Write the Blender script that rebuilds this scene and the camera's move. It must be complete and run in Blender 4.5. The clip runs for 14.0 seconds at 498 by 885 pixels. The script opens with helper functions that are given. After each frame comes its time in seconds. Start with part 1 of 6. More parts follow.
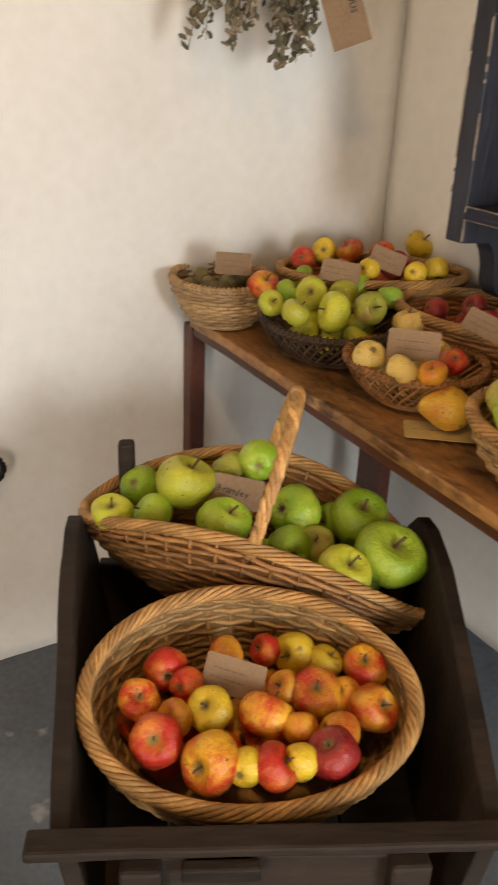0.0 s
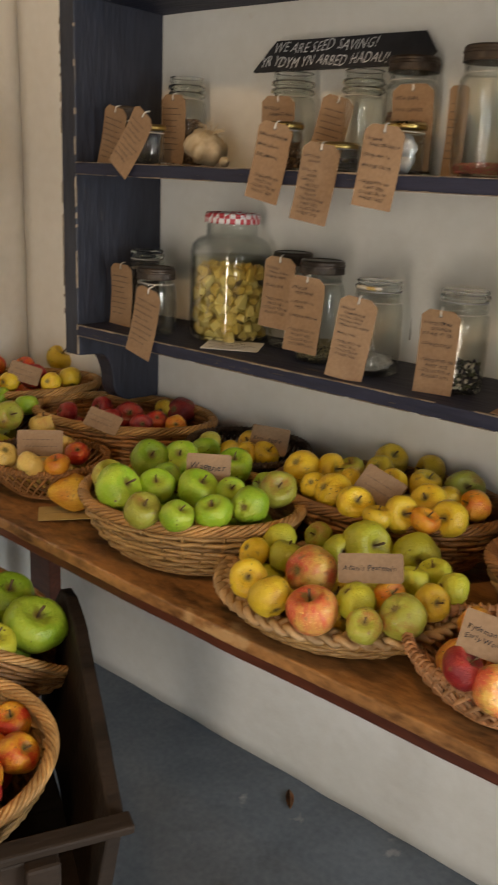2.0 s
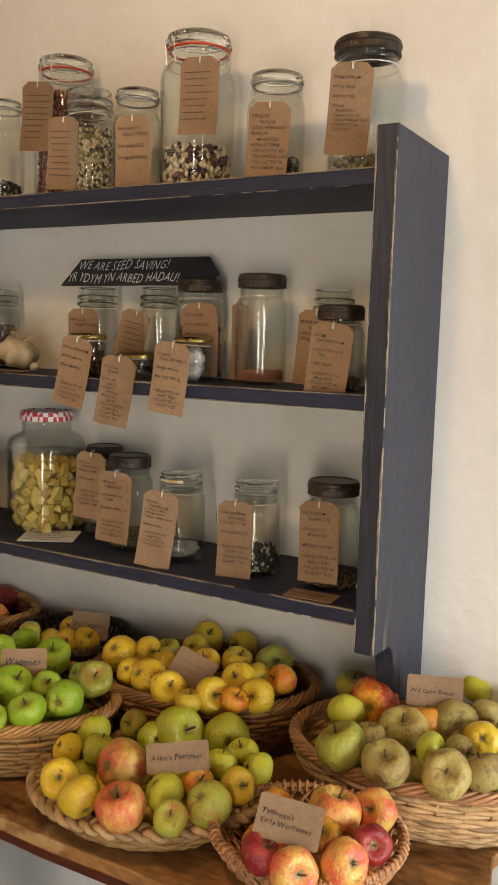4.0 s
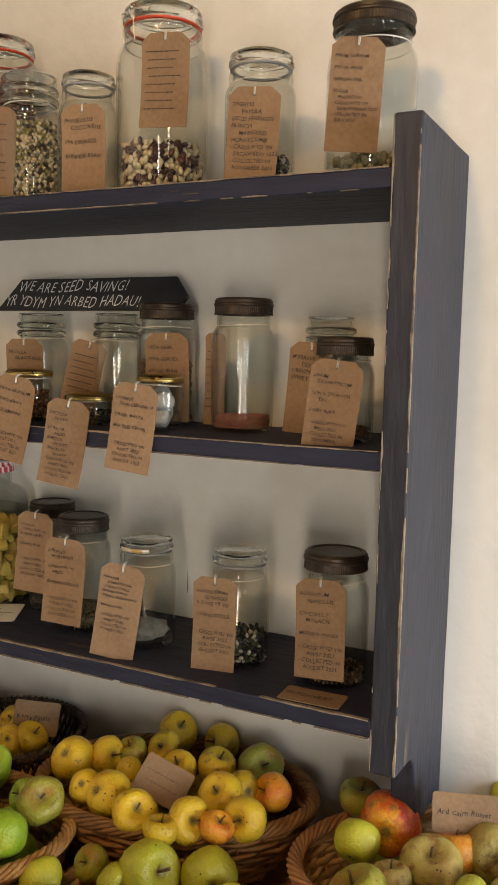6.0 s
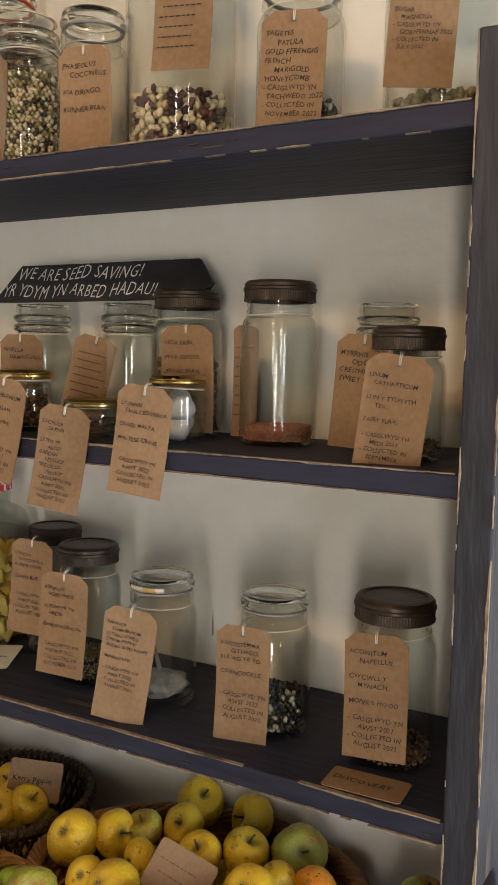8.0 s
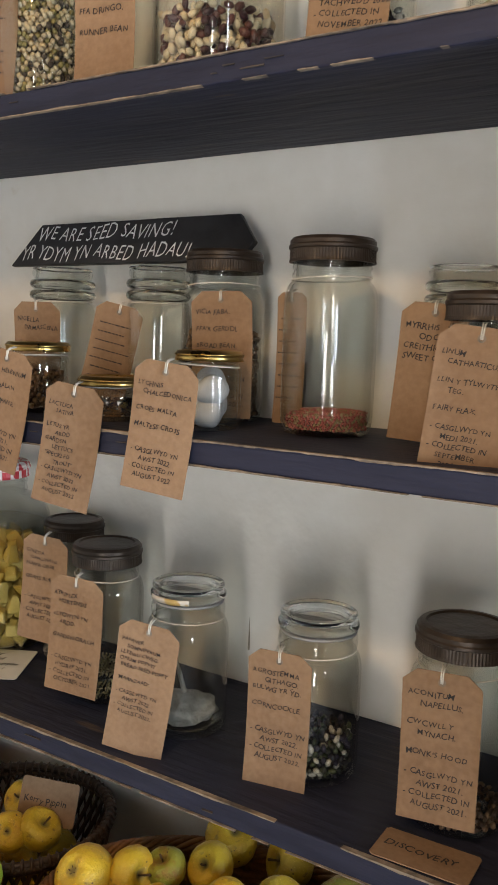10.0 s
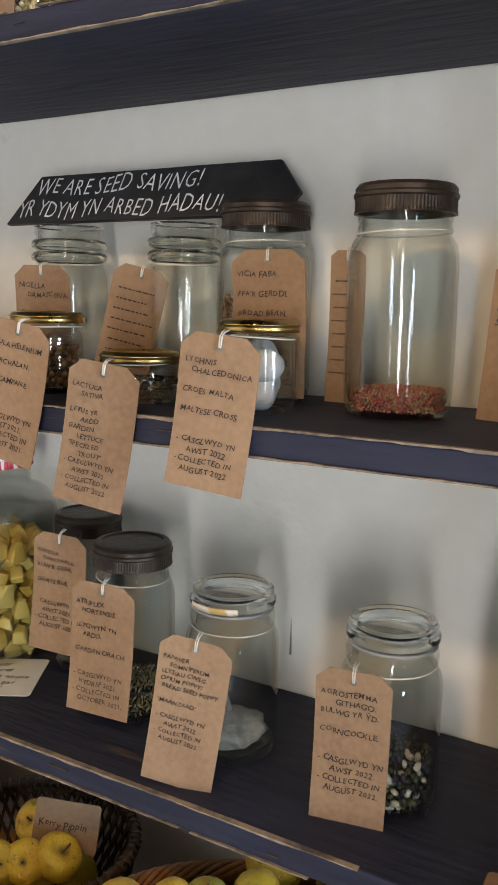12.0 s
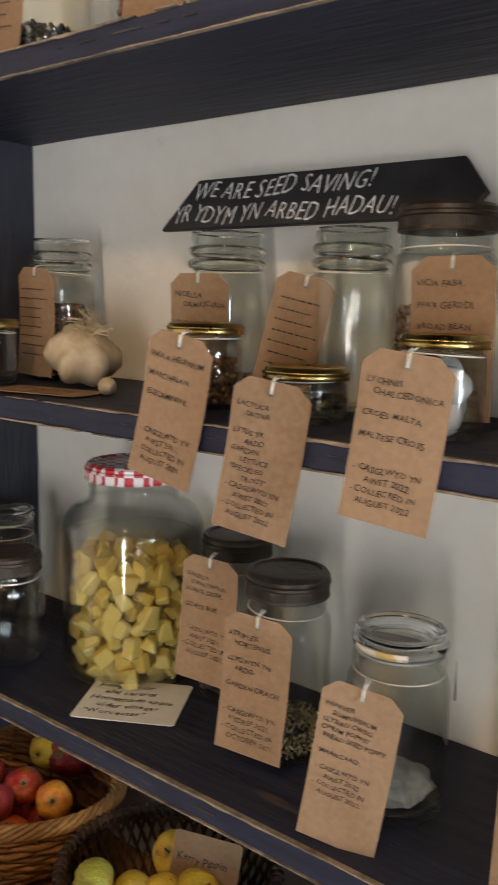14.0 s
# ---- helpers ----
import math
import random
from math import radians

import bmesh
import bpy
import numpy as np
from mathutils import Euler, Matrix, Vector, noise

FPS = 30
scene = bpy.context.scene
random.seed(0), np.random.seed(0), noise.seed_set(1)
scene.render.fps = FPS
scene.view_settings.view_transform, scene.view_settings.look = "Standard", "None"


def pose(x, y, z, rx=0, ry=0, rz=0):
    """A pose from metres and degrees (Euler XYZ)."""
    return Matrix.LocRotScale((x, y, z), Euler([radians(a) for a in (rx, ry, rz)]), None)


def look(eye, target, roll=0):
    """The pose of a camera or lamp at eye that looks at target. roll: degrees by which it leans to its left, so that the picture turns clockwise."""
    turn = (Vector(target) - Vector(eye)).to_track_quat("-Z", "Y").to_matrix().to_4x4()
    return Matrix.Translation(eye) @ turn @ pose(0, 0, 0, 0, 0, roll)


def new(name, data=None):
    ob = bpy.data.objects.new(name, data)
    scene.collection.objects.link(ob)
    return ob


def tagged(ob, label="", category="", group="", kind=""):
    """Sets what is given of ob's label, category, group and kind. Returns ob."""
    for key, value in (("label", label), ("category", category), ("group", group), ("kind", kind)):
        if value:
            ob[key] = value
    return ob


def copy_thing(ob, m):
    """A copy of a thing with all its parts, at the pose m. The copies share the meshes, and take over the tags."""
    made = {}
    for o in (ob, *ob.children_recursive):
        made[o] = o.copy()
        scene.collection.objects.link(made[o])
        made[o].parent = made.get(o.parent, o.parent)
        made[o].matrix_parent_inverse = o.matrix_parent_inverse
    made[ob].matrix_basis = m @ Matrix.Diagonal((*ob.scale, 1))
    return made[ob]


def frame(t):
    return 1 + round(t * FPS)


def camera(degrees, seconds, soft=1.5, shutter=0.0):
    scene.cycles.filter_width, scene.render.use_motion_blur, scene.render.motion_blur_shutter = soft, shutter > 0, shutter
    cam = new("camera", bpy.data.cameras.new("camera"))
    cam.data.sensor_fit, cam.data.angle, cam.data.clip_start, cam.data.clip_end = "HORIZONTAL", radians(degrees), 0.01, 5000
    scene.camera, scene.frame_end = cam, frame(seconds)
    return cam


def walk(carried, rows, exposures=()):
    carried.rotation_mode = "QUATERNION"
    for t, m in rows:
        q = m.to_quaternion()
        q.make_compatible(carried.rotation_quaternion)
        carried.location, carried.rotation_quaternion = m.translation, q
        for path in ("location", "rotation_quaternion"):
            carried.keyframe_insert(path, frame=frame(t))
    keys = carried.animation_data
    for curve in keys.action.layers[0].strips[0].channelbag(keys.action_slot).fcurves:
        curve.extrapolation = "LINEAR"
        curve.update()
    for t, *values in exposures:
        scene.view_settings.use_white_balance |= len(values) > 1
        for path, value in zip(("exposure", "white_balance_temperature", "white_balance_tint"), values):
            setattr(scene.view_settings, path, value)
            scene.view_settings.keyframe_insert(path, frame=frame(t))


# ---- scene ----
cam = camera(32.6, 14.0, shutter=0.35)
PATH = [
    (0, (-0.019, 0.1007, 1.343), (-1.5587, 1.0466, 0.485), 2.5),
    (0.5, (0.0381, 0.1021, 1.352), (-1.422, 1.2125, 0.554), 3.3),
    (1, (0.1296, 0.088, 1.362), (-1.2808, 1.3012, 0.629), 2.8),
    (1.5, (0.2199, 0.0709, 1.386), (-1.0814, 1.4373, 0.724), 3.1),
    (2, (0.2838, 0.067, 1.407), (-0.9212, 1.5482, 0.811), 2.7),
    (2.5, (0.3443, 0.0552, 1.426), (-0.7507, 1.6435, 0.899), 2),
    (3, (0.3786, 0.0386, 1.453), (-0.6246, 1.7109, 1.011), 1.6),
    (3.5, (0.3981, 0.0277, 1.485), (-0.577, 1.7437, 1.161), 1.3),
    (3.7, (0.4003, 0.0316, 1.492), (-0.5816, 1.753, 1.216), 1.4),
    (5.8, (0.2438, 0.244, 1.537), (-0.6771, 2.0096, 1.356), 1.1),
    (6, (0.2198, 0.2671, 1.534), (-0.6622, 2.0499, 1.326), 1.3),
    (6.5, (0.183, 0.2938, 1.534), (-0.695, 2.0784, 1.33), 1.6),
    (7, (0.1539, 0.3592, 1.53), (-0.7486, 2.1319, 1.326), 1.9),
    (7.2, (0.1452, 0.3866, 1.521), (-0.7757, 2.1512, 1.332), 1.7),
    (9.5, (0.0703, 0.5902, 1.519), (-0.9545, 2.2924, 1.289), 1.7),
    (10, (0.0499, 0.6262, 1.514), (-1.0224, 2.2965, 1.27), 1.9),
    (10.5, (0.0255, 0.6613, 1.512), (-1.0883, 2.3005, 1.243), 2.5),
    (11, (-0.0068, 0.6558, 1.518), (-1.0494, 2.3408, 1.247), 1.7),
    (11.5, (-0.0482, 0.6466, 1.515), (-1.0088, 2.376, 1.216), 1),
    (12, (-0.0864, 0.6884, 1.513), (-1.0821, 2.3923, 1.192), 1.2),
    (12.5, (-0.103, 0.7192, 1.518), (-1.1367, 2.4028, 1.209), 1.6),
    (13, (-0.1225, 0.7311, 1.512), (-1.1522, 2.4135, 1.18), 1.5),
    (13.5, (-0.1342, 0.7386, 1.512), (-1.2278, 2.3799, 1.182), 1.5),
    (14, (-0.1589, 0.7227, 1.518), (-1.3901, 2.2672, 1.201), 1.4),
]
EXPOSURES = [(0.0, 0.20, 7900, 15), (1.0, 0.02, 8400, 15), (2.5, -0.14, 7600, 12), (3.5, -0.06, 7900, 14), (7.0, 0.0, 7700, 13), (10.0, 0.32, 6600, 11), (12.5, 0.52, 6300, 10), (14.0, 0.28, 6800, 12)]
walk(cam, [(t, look(eye, target, roll)) for t, eye, target, roll in PATH], EXPOSURES)

# ---- world and light ----
world = bpy.data.worlds.new("sky")
scene.world = world
world.use_nodes = True
wn = world.node_tree.nodes
sky = wn.new("ShaderNodeTexSky")
sky.sky_type, sky.sun_disc, sky.sun_elevation, sky.sun_rotation = "NISHITA", False, radians(35), radians(200)
world.node_tree.links.new(sky.outputs[0], wn["Background"].inputs[0])
wn["Background"].inputs[1].default_value = 0.12


def lamp(name, kind, m, energy, colour, size=0.1, size_y=0.1):
    d = bpy.data.lights.new(name, kind)
    d.energy, d.color = energy, colour
    if kind == "AREA":
        d.shape, d.size, d.size_y = "RECTANGLE", size, size_y
    elif kind == "SUN":
        d.angle = size
    else:
        d.shadow_soft_size = size
    ob = new(name, d)
    ob.matrix_world = m
    return ob


# daylight through the window in the wall to the right, warm bulb on the ceiling
lamp("window_daylight", "AREA", look((2.13, 0.84, 1.10), (0, 0.50, 0.85)), 70, (0.74, 0.87, 1.0), 0.75, 0.95)
lamp("second_window_daylight", "AREA", look((2.13, -0.82, 1.35), (-0.4, 1.4, 1.2)), 12, (0.74, 0.86, 1.0), 0.18, 0.95)
lamp("bulb_light", "POINT", pose(-0.18, 0.08, 2.42), 24, (1.0, 0.68, 0.36), 0.06)
lamp("door_daylight", "AREA", look((0.85, -1.57, 0.90), (0.1, 1.4, 0.95)), 26, (1.0, 0.97, 0.92), 0.22, 1.4)
lamp("sun", "SUN", look((6, -7, 7), (0, 0, 0)), 2.0, (1.0, 0.95, 0.88), radians(0.5))


# ---- materials ----
def mat(name, c1, c2, scale=6.0, rough=0.7, bump=0.15, stretch=(1, 1, 1), fine=60.0, fine_mix=0.35, metal=0.0, coat=0.0,
        spread=0.0, lo=0.35, hi=0.65, transmission=0.0, spec=0.5, bump_dist=0.01, rough_var=0.12):
    """Two colours by a broad noise, a fine noise over it, a bump from both, an optional change from piece to piece."""
    m = bpy.data.materials.new(name)
    m.use_nodes = True
    nt = m.node_tree
    n, l = nt.nodes, nt.links
    p = n["Principled BSDF"]
    tc, mp = n.new("ShaderNodeTexCoord"), n.new("ShaderNodeMapping")
    mp.inputs["Scale"].default_value = stretch
    l.new(tc.outputs["Object"], mp.inputs["Vector"])
    info = n.new("ShaderNodeObjectInfo")
    off = n.new("ShaderNodeVectorMath")
    off.operation = "ADD"
    mul = n.new("ShaderNodeMath")
    mul.operation = "MULTIPLY"
    mul.inputs[1].default_value = 37.0
    l.new(info.outputs["Random"], mul.inputs[0])
    l.new(mp.outputs[0], off.inputs[0])
    l.new(mul.outputs[0], off.inputs[1])
    a, b = n.new("ShaderNodeTexNoise"), n.new("ShaderNodeTexNoise")
    for t, s, d in ((a, scale, 5.0), (b, fine, 3.0)):
        t.inputs["Scale"].default_value, t.inputs["Detail"].default_value = s, d
        l.new(off.outputs[0], t.inputs["Vector"])
    r = n.new("ShaderNodeValToRGB")
    r.color_ramp.elements[0].position, r.color_ramp.elements[1].position = lo, hi
    r.color_ramp.elements[0].color, r.color_ramp.elements[1].color = (*c1, 1), (*c2, 1)
    mix = n.new("ShaderNodeMath")
    mix.operation = "MULTIPLY_ADD"
    mix.inputs[1].default_value = fine_mix
    l.new(b.outputs["Fac"], mix.inputs[0])
    sc = n.new("ShaderNodeMath")
    sc.operation = "MULTIPLY_ADD"
    sc.inputs[1].default_value, sc.inputs[2].default_value = 1 - fine_mix, 0
    l.new(a.outputs["Fac"], sc.inputs[0])
    l.new(sc.outputs[0], mix.inputs[2])
    l.new(mix.outputs[0], r.inputs[0])
    colour = r.outputs[0]
    if spread:
        hs = n.new("ShaderNodeHueSaturation")
        mr = n.new("ShaderNodeMapRange")
        mr.inputs["To Min"].default_value, mr.inputs["To Max"].default_value = 1 - spread, 1 + spread
        l.new(info.outputs["Random"], mr.inputs[0])
        l.new(mr.outputs[0], hs.inputs["Value"])
        l.new(colour, hs.inputs["Color"])
        colour = hs.outputs[0]
    l.new(colour, p.inputs["Base Color"])
    rr = n.new("ShaderNodeMapRange")
    rr.inputs["To Min"].default_value, rr.inputs["To Max"].default_value = max(0, rough - rough_var), min(1, rough + rough_var)
    l.new(a.outputs["Fac"], rr.inputs[0])
    l.new(rr.outputs[0], p.inputs["Roughness"])
    p.inputs["Metallic"].default_value, p.inputs["Coat Weight"].default_value = metal, coat
    p.inputs["Transmission Weight"].default_value = transmission
    p.inputs["Specular IOR Level"].default_value = spec
    if bump:
        bp = n.new("ShaderNodeBump")
        bp.inputs["Strength"].default_value, bp.inputs["Distance"].default_value = bump, bump_dist
        l.new(mix.outputs[0], bp.inputs["Height"])
        l.new(bp.outputs[0], p.inputs["Normal"])
    return m


PLASTER = mat("lime_plaster", (0.69, 0.665, 0.61), (0.81, 0.795, 0.76), 2.2, 0.9, 0.7, fine=34, fine_mix=0.25, lo=0.25, hi=0.6, bump_dist=0.012, spec=0.2)
CONCRETE = mat("slate_floor", (0.055, 0.068, 0.085), (0.15, 0.17, 0.19), 3.5, 0.6, 0.35, fine=70, fine_mix=0.35, lo=0.3, hi=0.72)
# walls out of view: darker than the plaster to hold back bounced light
UNSEEN_WALL = mat("dark_unseen_wall", (0.28, 0.25, 0.21), (0.42, 0.38, 0.32), 3, 0.9, 0.3)
# unseen ceiling, its dark colour chosen to deepen the shadows below
CEILING = mat("dark_unseen_ceiling", (0.10, 0.075, 0.05), (0.17, 0.13, 0.09), 3, 0.9, 0.2)
BLUE = mat("blue_grey_paint", (0.0105, 0.012, 0.020), (0.034, 0.038, 0.059), 9, 0.58, 0.5, (1, 1, 0.18), 90, 0.45, lo=0.3, hi=0.72)
BLUE_H = mat("blue_grey_paint_along", (0.010, 0.0115, 0.025), (0.031, 0.034, 0.064), 9, 0.62, 0.5, (0.15, 1, 1), 90, 0.45, lo=0.3, hi=0.72, spec=0.3)
RUBBED = mat("rubbed_paint", (0.03, 0.026, 0.03), (0.12, 0.088, 0.065), 40, 0.75, 0.3, (0.2, 1, 1), 140, 0.4)
BAREWOOD = mat("bare_worn_edge", (0.085, 0.068, 0.055), (0.33, 0.255, 0.185), 26, 0.7, 0.3, fine=120, fine_mix=0.4, lo=0.35, hi=0.6)
BOARD = mat("waxed_board", (0.085, 0.032, 0.010), (0.44, 0.21, 0.075), 15, 0.42, 0.5, (0.45, 1, 1), 85, 0.4, lo=0.36, hi=0.62)
REDWOOD = mat("red_brown_stain", (0.055, 0.014, 0.008), (0.13, 0.035, 0.018), 9, 0.4, 0.25, (0.3, 1, 1), 80, 0.4)
BARROW = mat("blackened_wood", (0.008, 0.0055, 0.004), (0.045, 0.028, 0.019), 8, 0.7, 0.5, (1, 0.25, 1), 70, 0.4, lo=0.3, hi=0.75, spec=0.25)
IRON = mat("black_iron", (0.01, 0.01, 0.012), (0.04, 0.04, 0.045), 12, 0.45, 0.3, metal=0.6)


def chipped(m, c, cut, scale, stretch):
    """Paint rubbed through to the wood in patches along the grain."""
    n, l = m.node_tree.nodes, m.node_tree.links
    p = n["Principled BSDF"]
    tc, mp, t, r, mx = n.new("ShaderNodeTexCoord"), n.new("ShaderNodeMapping"), n.new("ShaderNodeTexNoise"), n.new("ShaderNodeMapRange"), n.new("ShaderNodeMix")
    mp.inputs["Scale"].default_value = stretch
    t.inputs["Scale"].default_value, t.inputs["Detail"].default_value = scale, 8
    r.inputs["From Min"].default_value, r.inputs["From Max"].default_value = cut, cut + 0.05
    mx.data_type = "RGBA"
    l.new(tc.outputs["Object"], mp.inputs[0])
    l.new(mp.outputs[0], t.inputs["Vector"])
    l.new(t.outputs["Fac"], r.inputs[0])
    l.new(r.outputs[0], mx.inputs[0])
    l.new(p.inputs["Base Color"].links[0].from_socket, mx.inputs[6])
    mx.inputs[7].default_value = (*c, 1)
    l.new(mx.outputs[2], p.inputs["Base Color"])


chipped(BLUE, (0.10, 0.08, 0.07), 0.655, 20, (1, 1, 0.16))
chipped(BLUE_H, (0.10, 0.07, 0.05), 0.67, 26, (0.16, 1, 1))
chipped(BOARD, (0.05, 0.02, 0.008), 0.62, 7, (0.5, 1, 1))
chipped(BOARD, (0.50, 0.30, 0.14), 0.64, 13, (0.7, 1, 1))
chipped(BOARD, (0.03, 0.013, 0.007), 0.70, 34, (1, 1, 1))
chipped(BARROW, (0.11, 0.075, 0.055), 0.69, 14, (1, 1, 1))
chipped(PLASTER, (0.60, 0.53, 0.42), 0.72, 5, (1, 1, 1))
chipped(CONCRETE, (0.26, 0.26, 0.25), 0.66, 9, (1, 1, 1))

# ---- helpers for building ----
def part(name, bm, material, parent=None, label="", smooth=False):
    me = bpy.data.meshes.new(name)
    bm.normal_update()
    bm.to_mesh(me)
    bm.free()
    for m in (material if isinstance(material, (list, tuple)) else [material]):
        me.materials.append(m)
    if smooth:
        for f in me.polygons:
            f.use_smooth = True
    ob = new(name, me)
    if parent:
        ob.parent = parent
    if label:
        ob["label"] = label
    return ob


def box(x0, x1, y0, y1, z0, z1, bevel=0.002, bm=None, seg=2):
    """A bevelled box, added to bm if one is given."""
    b = bmesh.new()
    bmesh.ops.create_cube(b, size=1)
    for v in b.verts:
        v.co = ((x0 + x1) / 2 + v.co.x * (x1 - x0), (y0 + y1) / 2 + v.co.y * (y1 - y0), (z0 + z1) / 2 + v.co.z * (z1 - z0))
    if bevel:
        bmesh.ops.bevel(b, geom=b.edges[:], offset=bevel, segments=seg, profile=0.5, affect="EDGES")
    if bm is None:
        return b
    join(bm, b)
    return bm


def join(bm, other, m=None):
    if m is not None:
        bmesh.ops.transform(other, matrix=m, verts=other.verts[:])
    me = bpy.data.meshes.new("t")
    other.to_mesh(me)
    other.free()
    bm.from_mesh(me)
    bpy.data.meshes.remove(me)
    return bm


def worn(bm, n=4, amount=0.0015, seed=0):
    """Cut long edges and shift the points a little, for hand-worn timber."""
    for axis in range(3):
        lo = min(v.co[axis] for v in bm.verts)
        hi = max(v.co[axis] for v in bm.verts)
        if hi - lo < 0.12:
            continue
        k = max(2, int((hi - lo) / 0.06))
        for i in range(1, k):
            c = [0, 0, 0]
            nn = [0, 0, 0]
            c[axis], nn[axis] = lo + (hi - lo) * i / k, 1
            bmesh.ops.bisect_plane(bm, geom=bm.verts[:] + bm.edges[:] + bm.faces[:], plane_co=c, plane_no=nn)
    for v in bm.verts:
        v.co += Vector(noise.noise_vector(v.co * 9 + Vector((seed, 0, 0)))) * amount
    return bm


def prism(outline, axis, a, b, bevel=0.002):
    """A flat outline of pairs, given thickness from a to b along the axis."""
    bm = bmesh.new()
    def at(p, w):
        return (w, p[0], p[1]) if axis == "x" else (p[0], w, p[1]) if axis == "y" else (p[0], p[1], w)
    lo = [bm.verts.new(at(p, a)) for p in outline]
    hi = [bm.verts.new(at(p, b)) for p in outline]
    bm.faces.new(lo[::-1])
    bm.faces.new(hi)
    for i in range(len(lo)):
        j = (i + 1) % len(lo)
        bm.faces.new((lo[i], lo[j], hi[j], hi[i]))
    bmesh.ops.recalc_face_normals(bm, faces=bm.faces[:])
    if bevel:
        sharp = [e for e in bm.edges if len(e.link_faces) == 2 and e.calc_face_angle(0) > 0.5]
        bmesh.ops.bevel(bm, geom=sharp, offset=bevel, segments=2, profile=0.5, affect="EDGES")
    return bm


def empty(name, m, label, category, group="", kind=""):
    ob = new(name)
    ob.empty_display_size = 0.05
    ob.matrix_world = m
    return tagged(ob, label, category, group, kind)


def lathe(profile, n=32, bm=None, cap=True):
    """Turns pairs of radius and height round z."""
    bm = bm or bmesh.new()
    rings = []
    for r, z in profile:
        if r < 1e-5:
            rings.append([bm.verts.new((0, 0, z))])
        else:
            rings.append([bm.verts.new((r * math.cos(2 * math.pi * i / n), r * math.sin(2 * math.pi * i / n), z)) for i in range(n)])
    for a, b in zip(rings, rings[1:]):
        for i in range(n):
            j = (i + 1) % n
            if len(a) == 1 and len(b) > 1:
                bm.faces.new((a[0], b[j], b[i]))
            elif len(b) == 1 and len(a) > 1:
                bm.faces.new((a[i], a[j], b[0]))
            elif len(a) > 1:
                bm.faces.new((a[i], a[j], b[j], b[i]))
    return bm


def tube(bm, pts, radius, sides=5, closed=False, flat=1.0):
    """A tube along points; flat squeezes it towards a strip."""
    pts = [Vector(p) for p in pts]
    n = len(pts)
    rings = []
    for i, p in enumerate(pts):
        a, b = pts[(i - 1) % n if closed else max(i - 1, 0)], pts[(i + 1) % n if closed else min(i + 1, n - 1)]
        d = (b - a).normalized()
        up = Vector((0, 0, 1)) if abs(d.z) < 0.95 else Vector((1, 0, 0))
        s = d.cross(up).normalized()
        u = s.cross(d)
        r = radius(i / max(1, n - 1)) if callable(radius) else radius
        rings.append([bm.verts.new(p + s * math.cos(2 * math.pi * k / sides) * r * flat + u * math.sin(2 * math.pi * k / sides) * r) for k in range(sides)])
    for i in range(n if closed else n - 1):
        a, b = rings[i], rings[(i + 1) % n]
        for k in range(sides):
            bm.faces.new((a[k], a[(k + 1) % sides], b[(k + 1) % sides], b[k]))
    if not closed:
        bm.faces.new(rings[0][::-1])
        bm.faces.new(rings[-1])
    return bm


# ---- the room ----
WALL_Y, WALL_X = 1.5, -1.70


def plaster(name, u0, u1, z0, z1, place, step=0.06, flare=0.0, holes=()):
    """An uneven plastered wall face with real thickness behind it; place(u, z, depth) gives the point."""
    bm = bmesh.new()
    nu, nz = int((u1 - u0) / step), int((z1 - z0) / step)
    grid = []
    for i in range(nu + 1):
        col = []
        for j in range(nz + 1):
            u, z = u0 + (u1 - u0) * i / nu, z0 + (z1 - z0) * j / nz
            d = 0.006 * noise.noise((u * 1.3, z * 1.3, 3.0)) + 0.003 * noise.noise((u * 5, z * 5, 8.0)) - flare * max(0, 1 - z / 0.6) ** 2
            col.append(bm.verts.new(place(u, z, d)))
        grid.append(col)
    for i in range(nu):
        for j in range(nz):
            bm.faces.new((grid[i][j], grid[i + 1][j], grid[i + 1][j + 1], grid[i][j + 1]))
    back = [bm.verts.new(place(u, z, 0.3)) for u, z in ((u0, z0), (u1, z0), (u1, z1), (u0, z1))]
    bm.faces.new(back)
    ring = [grid[i][0] for i in range(nu + 1)] + [grid[nu][j] for j in range(1, nz + 1)] + [grid[i][nz] for i in range(nu - 1, -1, -1)] + [grid[0][j] for j in range(nz - 1, 0, -1)]
    corner = {0: 0, nu: 1, nu + nz: 2, 2 * nu + nz: 3}
    cur = 0
    m = len(ring)
    for k in range(m):
        cur = corner.get(k, cur)
        bm.faces.new((ring[(k + 1) % m], ring[k], back[cur]))
        if (k + 1) % m in corner:
            nx = corner[(k + 1) % m]
            bm.faces.new((ring[(k + 1) % m], back[cur], back[nx]))
    bmesh.ops.recalc_face_normals(bm, faces=bm.faces[:])
    return tagged(part(name, bm, PLASTER, None, smooth=True), "uneven off-white lime plastered wall", "wall", kind="structure")


